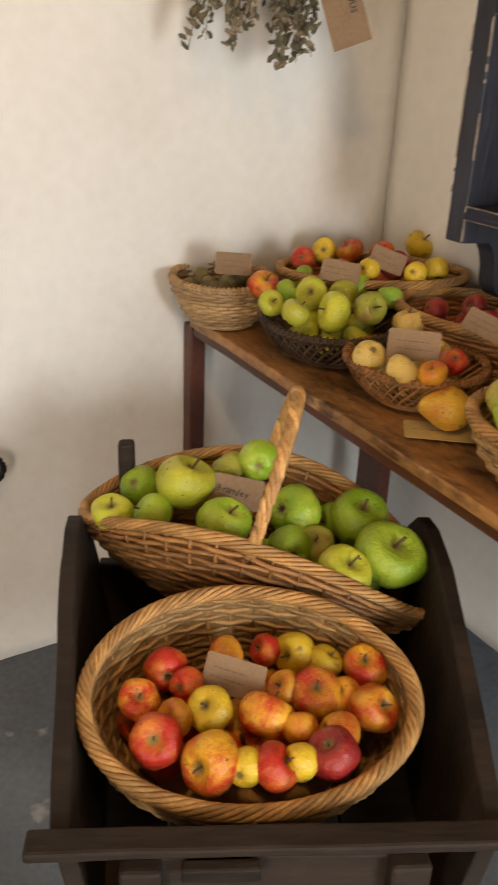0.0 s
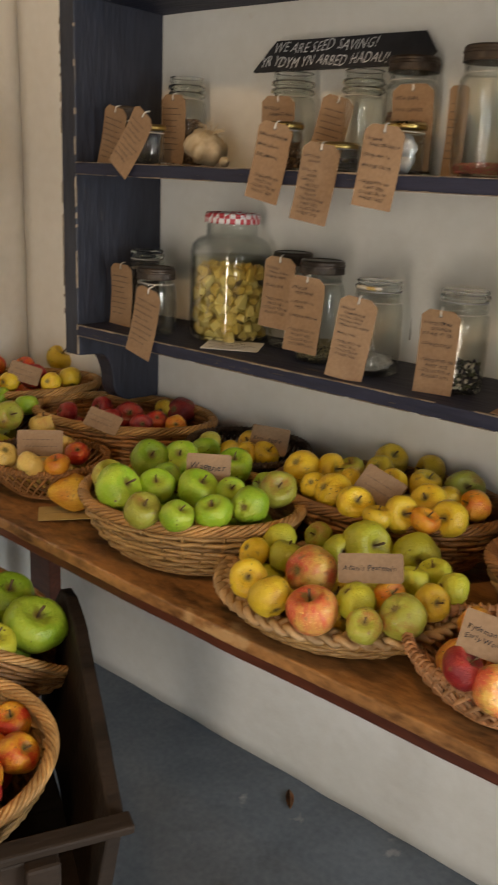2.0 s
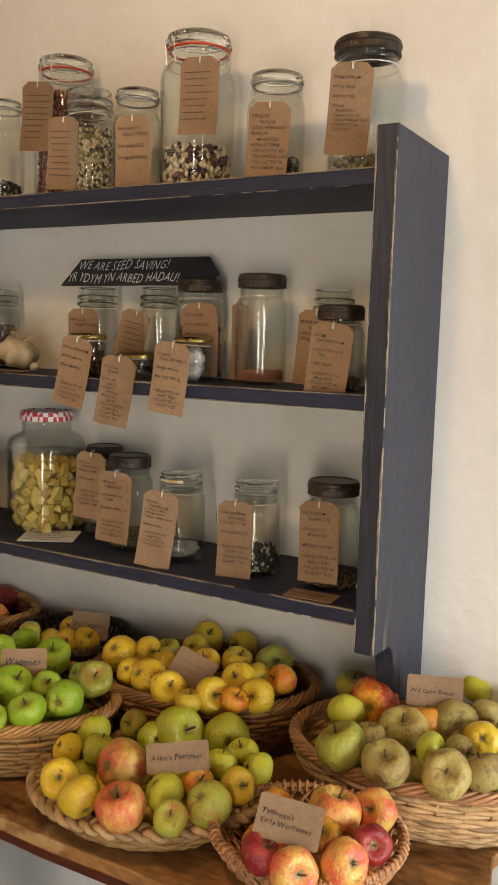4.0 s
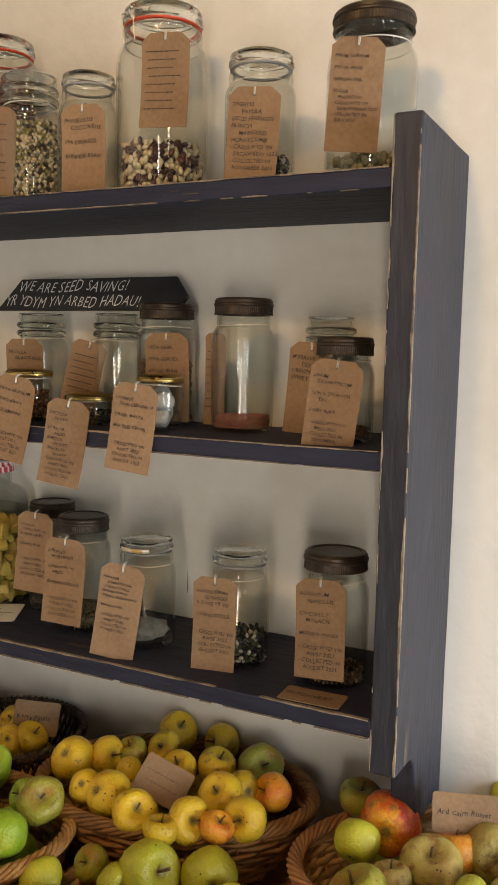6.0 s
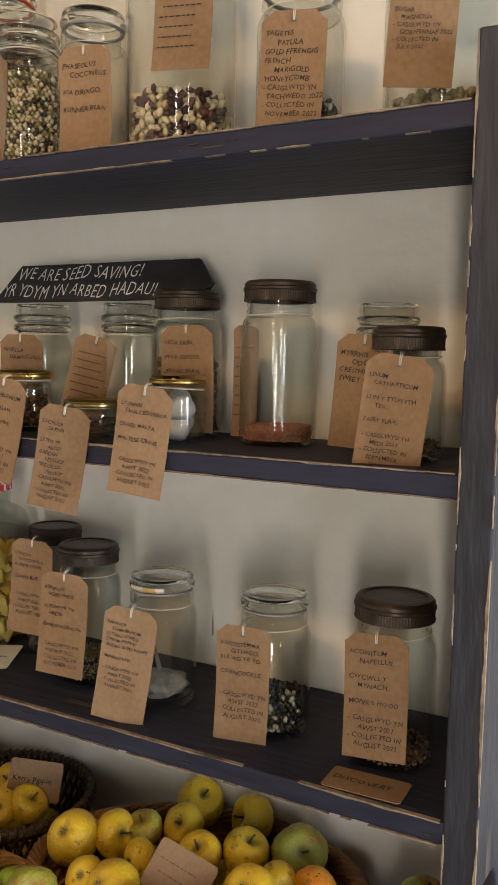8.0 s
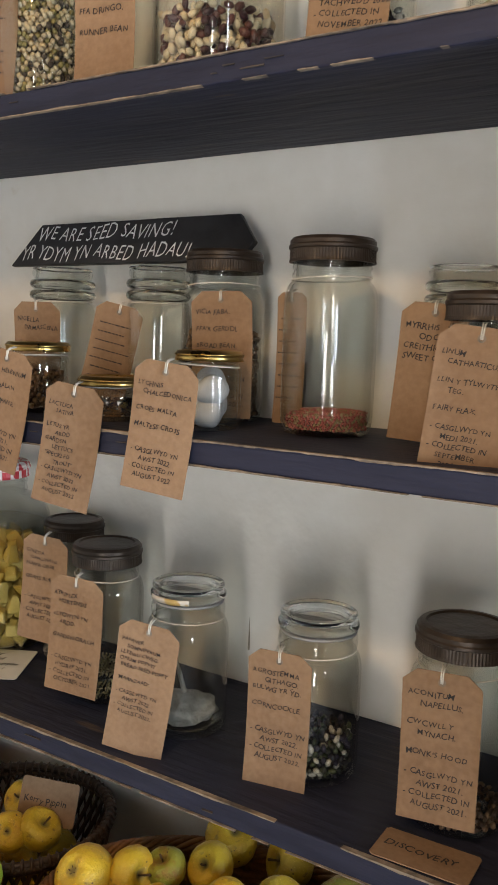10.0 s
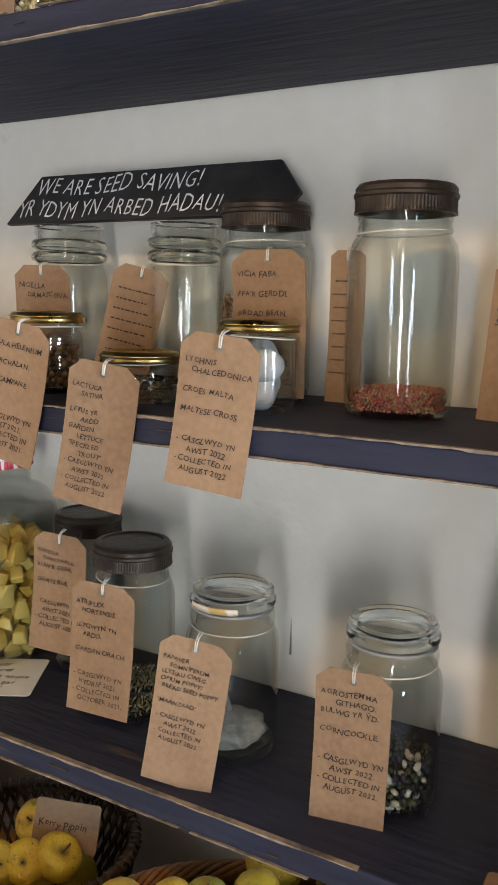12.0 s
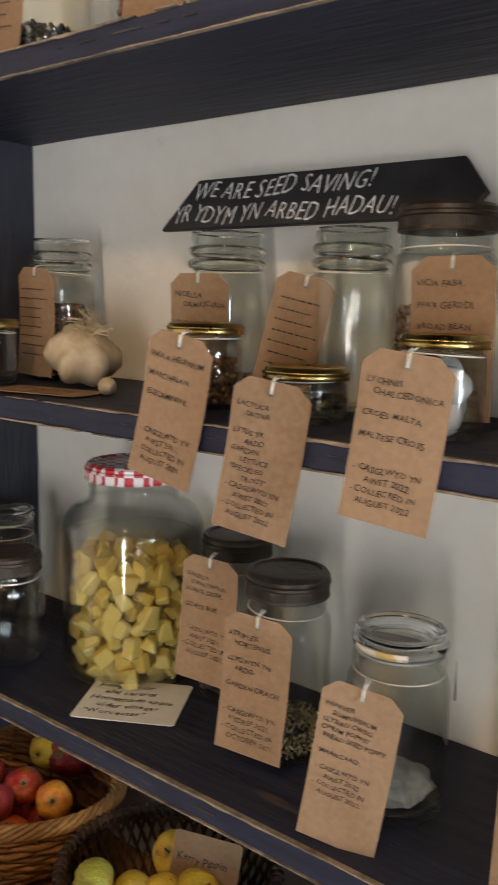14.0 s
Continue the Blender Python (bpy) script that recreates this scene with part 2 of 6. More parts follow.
plaster("wall_north", WALL_X - 0.02, 2.15, -0.02, 2.6, lambda u, z, d: (u, WALL_Y + d, z), flare=-0.025)
plaster("wall_west", -1.6, WALL_Y + 0.02, -0.02, 2.6, lambda u, z, d: (WALL_X - d, u, z), flare=0.045)
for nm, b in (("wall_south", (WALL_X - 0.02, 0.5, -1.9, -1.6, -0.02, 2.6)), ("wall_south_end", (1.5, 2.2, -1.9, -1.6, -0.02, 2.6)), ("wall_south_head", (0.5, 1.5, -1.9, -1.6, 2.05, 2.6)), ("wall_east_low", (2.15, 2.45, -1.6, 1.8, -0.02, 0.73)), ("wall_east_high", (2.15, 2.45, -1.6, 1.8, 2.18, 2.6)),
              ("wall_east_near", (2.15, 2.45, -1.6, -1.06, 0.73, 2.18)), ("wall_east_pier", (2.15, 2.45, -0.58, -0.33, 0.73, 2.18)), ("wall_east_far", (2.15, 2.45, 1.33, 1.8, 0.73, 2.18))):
    tagged(part(nm, box(*b, bevel=0), UNSEEN_WALL), "unseen grey-brown wall, toned down to cut bounced light", "wall", kind="structure")
tagged(part("floor", worn(box(WALL_X - 0.3, 2.45, -1.9, 1.8, -0.12, 0.0, 0), amount=0.004), CONCRETE, smooth=False), "worn dark blue-grey slate and concrete floor", "floor", kind="structure")
tagged(part("ceiling", box(WALL_X - 0.3, 2.45, -1.9, 1.8, 2.6, 2.75, 0), CEILING), "unseen ceiling, coloured dark to lessen bounced light", "ceiling", kind="structure")
tagged(part("ground", box(-60, 60, -60, 60, -0.5, -0.3, 0), CONCRETE), "grey ground outside the house", "ground", kind="structure")
WHITE = mat("white_gloss_paint", (0.7, 0.7, 0.68), (0.8, 0.8, 0.78), 8, 0.35, 0.1)


def window(name, y, half, label):
    """A painted sash in its opening: sill, frame and one glazing bar."""
    w = empty(name, pose(2.3, y, 0.73), label, "window", kind="structure")
    for nm, b in (("window_sill", (-0.12, 0.1, -half, half, 0.0, 0.03)), ("frame", (0.05, 0.1, -half, -half + 0.06, 0.03, 1.45)), ("frame", (0.05, 0.1, half - 0.06, half, 0.03, 1.45)),
                  ("frame", (0.05, 0.1, -half + 0.06, half - 0.06, 1.39, 1.45)), ("glazing_bar", (0.06, 0.09, -half + 0.06, half - 0.06, 0.7, 0.74))):
        part(nm, box(*b), WHITE, w)


window("window_1", 0.50, 0.83, "white wooden sash window set in a thick wall")
window("window_2", -0.82, 0.24, "narrow white wooden window set in a thick wall")

# ---- wall shelf ----
shelf = empty("wall_shelf", pose(0, WALL_Y, 0), "blue-grey painted wooden wall shelf with worn edges", "shelf")
PB, PF = 0.0, -0.25


def side_board(x0, x1):
    """An upright with a scrolled foot: the front stops, then a hollow runs down to the wall."""
    out = [(PF, 1.815), (PF, 1.015), (PF + 0.062, 1.010)]
    for i in range(1, 7):
        a = i / 6 * math.pi / 2
        out.append((PF + 0.062 + 0.04 * math.sin(a), 1.010 - 0.075 * (1 - math.cos(a))))
    for i in range(1, 8):
        a = i / 7 * math.pi / 2
        out.append((PF + 0.102 + 0.06 * (1 - math.cos(a)), 0.935 - 0.045 * math.sin(a)))
    out += [(PB - 0.004, 0.885), (PB - 0.004, 1.815)]
    return worn(prism([(y, z) for y, z in out], "x", x0, x1, 0.0025), amount=0.001)


part("side_board", side_board(-1.217, -1.173), BLUE, shelf)
part("side_board", side_board(-0.089, -0.055), BLUE, shelf)
def worn_strip(along, a, b, at, depth, thick, seed, least=-0.3):
    """A ragged ribbon of bare wood on an arris, wider and narrower along its run and rubbed away in places; along: 'x' or 'z'."""
    bm = bmesh.new()
    n = int((b - a) / 0.006)
    last = None
    for i in range(n + 1):
        u = a + (b - a) * i / n
        k = 0.55 * noise.noise((u * 9, seed, 0.3)) + 0.35 * noise.noise((u * 38, seed, 4.1)) + 0.25 * noise.noise((u * 120, seed, 7.7))
        w = thick * (k - least)
        if w < 0.0004:
            last = None
            continue
        edge = (at[0], at[1], u) if along == "z" else (u, at[1], at[2])
        side = Vector((-w if depth < 0 else w, 0, 0)) if along == "z" else Vector((0, 0, -w if depth < 0 else w))
        p = Vector(edge)
        row = [bm.verts.new(p + Vector((0, 0.0035, 0))), bm.verts.new(p + Vector((0, -0.0022, 0))), bm.verts.new(p + side + Vector((0, -0.0022, 0))), bm.verts.new(p + side + Vector((0, 0.002, 0)))]
        if last:
            for q in range(3):
                bm.faces.new((last[q], row[q], row[q + 1], last[q + 1]))
        last = row
    bmesh.ops.recalc_face_normals(bm, faces=bm.faces[:])
    return bm


for z in (1.0595, 1.396, 1.7305):
    part("shelf_board", worn(box(-1.173, -0.089, PF, PB - 0.004, z, z + 0.0235, 0.002), amount=0.0009, seed=z), BLUE_H, shelf)
    tagged(part("worn_edge", worn_strip("x", -1.17, -0.092, (0, PF, z + 0.0242), -1, 0.0030, z * 3, -0.46), BAREWOOD, shelf, "paint rubbed to bare pale wood"), kind="stuff")
    tagged(part("worn_edge", worn_strip("x", -1.17, -0.092, (0, PF, z - 0.0006), 1, 0.0022, z * 5 + 2, -0.50), BAREWOOD, shelf, "paint rubbed to bare pale wood"), kind="stuff")
    tagged(part("worn_edge", worn_strip("x", -1.16, -0.10, (0, PF, z + 0.013), 1, 0.004, z * 7 + 4, 0.12), RUBBED, shelf, "paint rubbed thin along the grain"), kind="stuff")
    tagged(part("worn_edge", worn_strip("x", -1.16, -0.10, (0, PF, z + 0.008), 1, 0.003, z * 11 + 4, 0.15), RUBBED, shelf, "paint rubbed thin along the grain"), kind="stuff")
for x0, side, least in ((-1.173, -1, -0.2), (-1.2165, 1, 0.0), (-0.0555, -1, -0.42), (-0.0885, 1, -0.12)):
    tagged(part("worn_edge", worn_strip("z", 1.018, 1.812, (x0, PF, 0), side, 0.0042, x0 * 31, least), BAREWOOD, shelf, "paint rubbed to bare pale wood"), kind="stuff")

# ---- table ----
TT = 0.757


def rise(x):
    """The old table stands a little higher towards the corner of the room."""
    return 0.020 * min(1.0, max(0.0, (-0.65 - x) / 0.85))


table = empty("side_table", pose(-0.73, 1.2, 0), "long narrow table with worn board top and red-brown frame", "table")
def raised(bm):
    for v in bm.verts:
        if v.co.z > 0.3:
            v.co.z += rise(v.co.x - 0.73)
    return bm


def loc(x0, x1, y0, y1, z0, z1):
    return (x0 + 0.73, x1 + 0.73, y0 - 1.2, y1 - 1.2, z0, z1)
top = worn(box(*loc(-1.655, 0.155, 0.935, 1.485, TT - 0.022, TT), 0.003), amount=0.002)
for v in top.verts:
    if v.co.x > 0.84:
        v.co.x += 0.03 * noise.noise(Vector((v.co.y * 14, 1, 2))) - 0.012 * max(0, (-0.2 - v.co.y) / 0.06)
part("tabletop", raised(top), BOARD, table)
part("front_rail", raised(worn(box(*loc(-1.655, 0.205, 0.945, 0.97, TT - 0.046, TT - 0.0235), 0.003))), REDWOOD, table)
part("back_rail", raised(worn(box(*loc(-1.655, 0.205, 1.45, 1.475, TT - 0.046, TT - 0.0235), 0.003))), REDWOOD, table)
part("end_rail", worn(box(*loc(0.175, 0.205, 0.971, 1.449, TT - 0.046, TT - 0.0235), 0.003)), REDWOOD, table)
part("end_rail", raised(box(*loc(-1.655, -1.63, 0.971, 1.449, TT - 0.046, TT - 0.0235), 0.003)), REDWOOD, table)
part("corner_cap", box(*loc(0.185, 0.212, 0.938, 0.962, TT - 0.06, TT - 0.018), 0.003), IRON, table, "black corner cap")
for x0, x1, y0, y1 in ((-1.697, -1.657, 0.942, 0.98), (-1.56, -1.47, 1.38, 1.42), (0.135, 0.174, 0.972, 1.012), (0.135, 0.174, 1.408, 1.448)):
    part("leg", raised(worn(box(*loc(x0, x1, y0, y1, 0.0, TT - 0.0235), 0.004))), REDWOOD, table)

# nail hole, hairline crack and hook in the plaster
CRACK = mat("plaster_crack", (0.16, 0.14, 0.11), (0.3, 0.27, 0.22), 60, 0.95, 0.2)
wall_n = bpy.data.objects["wall_north"]
part("crack", tube(bmesh.new(), [(-0.50 + 0.002 * noise.noise((0, q, 3)), WALL_Y - 0.002, 1.125 + 0.006 * q) for q in range(8)], lambda f: 0.0012 * (1.2 - f), 5), CRACK, wall_n)
hook = tagged(part("iron_ring", tube(bmesh.new(), [(-1.662, 0.47 + 0.028 * math.cos(a * 0.314), 0.495 + 0.028 * math.sin(a * 0.314)) for a in range(20)], 0.008, 7, True), IRON, smooth=True), "black iron ring fixed to the plaster wall", "ring")
part("staple", tube(bmesh.new(), [(-1.69, 0.47, 0.524), (-1.655, 0.47, 0.524)], 0.006, 7), IRON, hook)

# ---- wheelbarrow ----
BU, BV = Vector((-0.8906, 0.4548, 0)), Vector((0.4548, 0.8906, 0))
BM = Matrix(((BU.x, BV.x, 0, -0.568), (BU.y, BV.y, 0, 0.49), (0, 0, 1, 0), (0, 0, 0, 1)))
barrow = empty("wooden_wheelbarrow", BM, "old blackened wooden wheelbarrow holding two apple baskets", "wheelbarrow")


def barrow_side(sign):
    out = [(0.0, 0.36), (0.0, 0.545), (0.12, 0.575), (0.26, 0.605), (0.40, 0.628), (0.50, 0.634), (0.56, 0.622), (0.60, 0.58), (0.62, 0.50), (0.62, 0.36)]
    bm = worn(prism(out, "y", -0.012, 0.012, 0.004), amount=0.003, seed=sign)
    for v in bm.verts:
        v.co.y += (0.228 if sign > 0 else -0.205) + sign * (0.06 * v.co.x + 0.16 * (v.co.z - 0.36))
    return bm


part("side_board", barrow_side(1), BARROW, barrow)
part("side_board", barrow_side(-1), BARROW, barrow)
for k in range(4):
    part("floor_plank", worn(box(0.0, 0.62, -0.235 + k * 0.118, -0.120 + k * 0.118, 0.345, 0.365, 0.003), amount=0.002, seed=k), BARROW, barrow)
part("head_board", worn(box(0.60, 0.625, -0.25, 0.25, 0.366, 0.50, 0.004), amount=0.003), BARROW, barrow)
part("front_beam", worn(box(-0.034, 0.0, -0.268, 0.275, 0.5455, 0.560, 0.004), amount=0.002), BARROW, barrow)
part("tail_board", worn(box(-0.03, -0.012, -0.165, 0.17, 0.36, 0.544, 0.004), amount=0.003), BARROW, barrow)
part("cleat", worn(box(-0.050, -0.0345, -0.10, -0.015, 0.528, 0.548, 0.003), amount=0.002), BARROW, barrow)
for v0 in (-0.165, 0.125):
    part("leg", worn(box(-0.05, 0.0, v0, v0 + 0.045, 0.0, 0.544, 0.005), amount=0.003, seed=v0), BARROW, barrow)
    part("shaft", worn(box(-0.011, 0.95, v0, v0 + 0.045, 0.29, 0.343, 0.005), amount=0.003, seed=v0), BARROW, barrow)
wheel = lathe([(0.0, -0.025), (0.12, -0.025), (0.13, -0.015), (0.13, 0.015), (0.12, 0.025), (0.0, 0.025)], 28)
bmesh.ops.transform(wheel, matrix=pose(0.80, 0, 0.132, 90, 0, 0), verts=wheel.verts[:])
part("wheel", wheel, BARROW, barrow)
part("axle", tube(bmesh.new(), [(0.80, -0.17, 0.132), (0.80, 0.17, 0.132)], 0.012, 8), IRON, barrow)
for v0 in (-0.165, 0.125):
    part("wheel_bracket", worn(box(0.78, 0.82, v0, v0 + 0.02, 0.12, 0.289, 0.004)), BARROW, barrow)
part("corner_post", worn(box(0.626, 0.655, -0.215, -0.188, 0.344, 0.72, 0.006), amount=0.002), BARROW, barrow)

# ---- baskets ----
def willow(name, c1, c2, rough=0.55):
    m = mat(name, c1, c2, 55, rough, 0.4, fine=260, fine_mix=0.4, lo=0.28, hi=0.72, bump_dist=0.003)
    n, l = m.node_tree.nodes, m.node_tree.links
    p = n["Principled BSDF"]
    geo, hs, mr = n.new("ShaderNodeNewGeometry"), n.new("ShaderNodeHueSaturation"), n.new("ShaderNodeMapRange")
    mr.inputs["To Min"].default_value, mr.inputs["To Max"].default_value = 0.62, 1.3
    l.new(geo.outputs["Random Per Island"], mr.inputs[0])
    l.new(mr.outputs[0], hs.inputs["Value"])
    l.new(p.inputs["Base Color"].links[0].from_socket, hs.inputs["Color"])
    l.new(hs.outputs[0], p.inputs["Base Color"])
    return m


W_BUFF = willow("buff_willow", (0.34, 0.15, 0.042), (0.70, 0.39, 0.14))
W_PALE = willow("pale_cane", (0.34, 0.19, 0.08), (0.57, 0.37, 0.185))
W_DARK = willow("dark_stained_cane", (0.026, 0.013, 0.007), (0.095, 0.048, 0.024))
W_BROWN = willow("brown_willow", (0.18, 0.074, 0.022), (0.44, 0.20, 0.065))
W_CORE = willow("split_willow", (0.20, 0.10, 0.035), (0.48, 0.28, 0.10))
W_PINK = willow("pinkish_cane", (0.36, 0.155, 0.065), (0.62, 0.32, 0.15))


def ring(a, b, k, z):
    return lambda th: Vector((a * k * math.cos(th), b * k * math.sin(th), z))


def basket(name, label, centre, a, b, h, angle, rim_mat, wall_mat, base=0.72, tilt=0.0, roll=0.0, weave="willow", rim="twist", rows=11, stakes=34, strand=0.0042, group="", saddle=0.0):
    """A hand-woven basket: woven wall, dark inside, base and bound rim, its origin at the middle of its base."""
    if centre.z > 0.7:
        centre = centre + Vector((0, 0, rise(centre.x)))
    ob = empty(name, Matrix.Translation(centre) @ pose(0, 0, 0, 0, 0, angle) @ pose(0, 0, 0, tilt, roll, 0), label, "basket", group)
    rs = random.Random(len(label) * 7 + int(a * 1000))
    def wall(th, f, out=0.0):
        k = base + (1 - base) * math.sin(f * math.pi / 2) ** 0.9
        e = 1 + 0.012 * math.sin(3 * th + a * 40)
        return Vector(((a * k * e + out) * math.cos(th), (b * k * e + out) * math.sin(th), 0.006 + (h - 0.006 - saddle * math.cos(2 * th)) * f))
    n = stakes * 2
    bm = bmesh.new()
    if weave == "lattice":
        for s in (1, -1):
            for i in range(stakes):
                pts = [wall(2 * math.pi * (i + s * f * 2.6) / stakes, 0.06 + 0.9 * f, s * 0.0012) for f in [q / 9 for q in range(10)]]
                tube(bm, pts, strand, 4, flat=0.4)
        for f in (0.04, 0.1, 0.9):
            tube(bm, [wall(2 * math.pi * i / n, f) for i in range(n)], strand, 5, True)
    else:
        for r in range(rows):
            f = (r + 0.5) / rows
            ph = r % 2
            rr = strand * rs.uniform(0.85, 1.15) * (0.62 * h / rows / strand if weave == "fine" else 1)
            pts = []
            for i in range(n):
                th = 2 * math.pi * i / n
                wob = math.cos(math.pi * (i / 2 * 2 / 2 + ph)) if weave == "fine" else math.cos(math.pi * (i * 0.5 + ph))
                p = wall(th, f, 0.0034 * wob)
                p.z += rs.uniform(-0.0012, 0.0012) + 0.0015 * math.sin(th * 2 + r)
                pts.append(p)
            tube(bm, pts, rr, 5, True)
        for i in range(stakes):
            th = 2 * math.pi * (i + 0.02) / stakes
            tube(bm, [wall(th, f / 6) for f in range(7)], strand * 0.75, 4)
    tagged(part("woven_wall", bm, wall_mat, ob, smooth=True), "close weave of thin strands", kind="stuff")
    if weave != "lattice":
        bm = bmesh.new()
        m = 40
        rg = [[bm.verts.new(wall(2 * math.pi * i / m, f, 0.0006)) for i in range(m)] for f in (0.02, 0.3, 0.6, 0.97)]
        for p, q in zip(rg, rg[1:]):
            for i in range(m):
                bm.faces.new((p[i], p[(i + 1) % m], q[(i + 1) % m], q[i]))
        bmesh.ops.solidify(bm, geom=bm.faces[:], thickness=0.0015)
        part("inner_weave", bm, wall_mat, ob, smooth=True)
    bm = bmesh.new()
    m = 36
    lo = [bm.verts.new((a * base * math.cos(2 * math.pi * i / m), b * base * math.sin(2 * math.pi * i / m), 0.001)) for i in range(m)]
    hi = [bm.verts.new((v.co.x, v.co.y, 0.010)) for v in lo]
    bm.faces.new(lo[::-1])
    bm.faces.new(hi)
    for i in range(m):
        bm.faces.new((lo[i], lo[(i + 1) % m], hi[(i + 1) % m], hi[i]))
    part("base", bm, wall_mat, ob)
    bm = bmesh.new()
    if rim == "twist":
        for k in range(7):
            pts = []
            turns = stakes // 2
            for i in range(220):
                th = 2 * math.pi * i / 220
                ph = (turns * 2 // 3) * th + 2 * math.pi * k / 7
                c = wall(th, 1.0)
                d = Vector((math.cos(th), math.sin(th), 0))
                pts.append(c + d * (0.0078 * math.cos(ph)) + Vector((0, 0, 0.0075 * math.sin(ph))))
            tube(bm, pts, 0.0036, 5, True)
    elif rim == "plait":
        for k in range(3):
            pts = []
            for i in range(200):
                th = 2 * math.pi * i / 200
                ph = 16 * th + 2 * math.pi * k / 3
                c = wall(th, 1.0)
                d = Vector((math.cos(th), math.sin(th), 0))
                pts.append(c + d * (0.011 * math.sin(ph)) + Vector((0, 0, 0.005 * math.sin(2 * ph) - 0.002)))
            tube(bm, pts, 0.0056, 6, True, 1.3)
    else:
        for k in range(2):
            tube(bm, [wall(2 * math.pi * i / 80, 1.0 - 0.04 * k, 0.002 * k) for i in range(80)], 0.005, 6, True)
        for i in range(70):
            th = 2 * math.pi * i / 70
            c = wall(th, 0.98)
            d = Vector((math.cos(th), math.sin(th), 0))
            t = Vector((-math.sin(th), math.cos(th), 0))
            tube(bm, [c + d * 0.007 * math.cos(q) + Vector((0, 0, 0.008 * math.sin(q))) + t * 0.0035 * q / 6 for q in (0, 1.05, 2.1, 3.14, 4.2, 5.2, 6.28)], 0.0022, 4)
    part("rim", bm, rim_mat, ob, "bound and twisted rim", True)
    return ob


oval = basket("wicker_basket", "oval buff willow basket full of red and yellow apples", Matrix.Translation((-0.780, 0.582, 0.425)).translation, 0.215, 0.166, 0.155, 63, W_BUFF, W_CORE, 0.62, tilt=14, rows=15, stakes=38)
trug = basket("handled_basket", "shallow oval willow basket with hooped handle full of green cooking apples", Vector((-1.043, 0.739, 0.475)), 0.302, 0.144, 0.15, 45.8, W_BUFF, W_BROWN, 0.6, tilt=1.5, roll=7.8, rows=14, stakes=44, saddle=0.057)
bm = bmesh.new()
for k in range(4):
    tube(bm, [(-0.011 + 0.019 * math.cos(q) + 0.025 * math.sin(q) + 0.006 * math.cos(14 * q + k * 1.571), -0.144 * math.cos(q) * (1 + 0.02 * math.sin(q)), 0.185 + 0.202 * math.sin(q) ** 0.9 + 0.006 * math.sin(14 * q + k * 1.571)) for q in [math.pi * i / 70 for i in range(71)]], 0.0055, 6)
part("handle", bm, W_BUFF, trug, "twisted willow hoop handle", True)

T0 = TT + 0.002
BASKETS = {
    "pale": basket("wicker_bowl", "pale close-woven cane bowl of brown medlars", Vector((-1.592, 0.985, T0)), 0.118, 0.110, 0.100, 0, W_PALE, W_PALE, 0.60, weave="fine", rim="bound", rows=13, stakes=30),
    "back": basket("wicker_basket", "oval brown willow basket of mixed apples in the corner", Vector((-1.465, 1.285, T0)), 0.205, 0.125, 0.115, 60, W_BUFF, W_BROWN, 0.7),
    "dish": basket("wicker_bowl", "dark open-woven round bowl of green apples", Vector((-1.325, 1.085, T0)), 0.142, 0.135, 0.072, 20, W_DARK, W_DARK, 0.62, weave="lattice", rim="bound", stakes=44, strand=0.0036),
    "small": basket("wicker_bowl", "small brown openwork bowl of pale yellow apples", Vector((-1.08, 1.09, T0)), 0.125, 0.115, 0.074, 20, W_BROWN, W_BROWN, 0.55, weave="lattice", rim="bound", stakes=40, strand=0.0032),
    "red": basket("wicker_basket", "wide brown willow basket of dark red apples", Vector((-1.125, 1.34, T0)), 0.212, 0.138, 0.108, 22, W_BUFF, W_BROWN, 0.68),
    "green": basket("wicker_basket", "large oval willow basket heaped with green apples", Vector((-0.68, 1.095, T0)), 0.198, 0.15, 0.105, 18, W_BUFF, W_CORE, 0.66, rows=10),
    "dark": basket("wicker_bowl", "dark openwork cane bowl with a few yellow apples", Vector((-0.775, 1.365, T0)), 0.128, 0.118, 0.115, 0, W_DARK, W_DARK, 0.7, weave="lattice", rim="bound", stakes=56, strand=0.003),
    "pig": basket("wicker_basket", "oval brown willow basket of yellow russet apples", Vector((-0.425, 1.34, T0)), 0.212, 0.142, 0.115, 14, W_BROWN, W_BROWN, 0.68),
    "flat": basket("wicker_tray", "shallow pale basket with a broad plaited rim full of yellow apples", Vector((-0.345, 1.065, T0)), 0.178, 0.14, 0.056, 15, W_PALE, W_CORE, 0.72, rim="plait", rows=6),
    "lattice": basket("wicker_bowl", "small pinkish openwork bowl of red striped apples", Vector((-0.06, 1.045, T0)), 0.13, 0.118, 0.076, 18, W_PINK, W_PINK, 0.55, weave="lattice", rim="bound", stakes=36, strand=0.0036),
    "russet": basket("wicker_basket", "large round basket with orange-brown rim full of russet apples", Vector((0.025, 1.325, T0)), 0.225, 0.155, 0.105, 12, W_PINK, W_PALE, 0.7, weave="fine", rows=14),
}

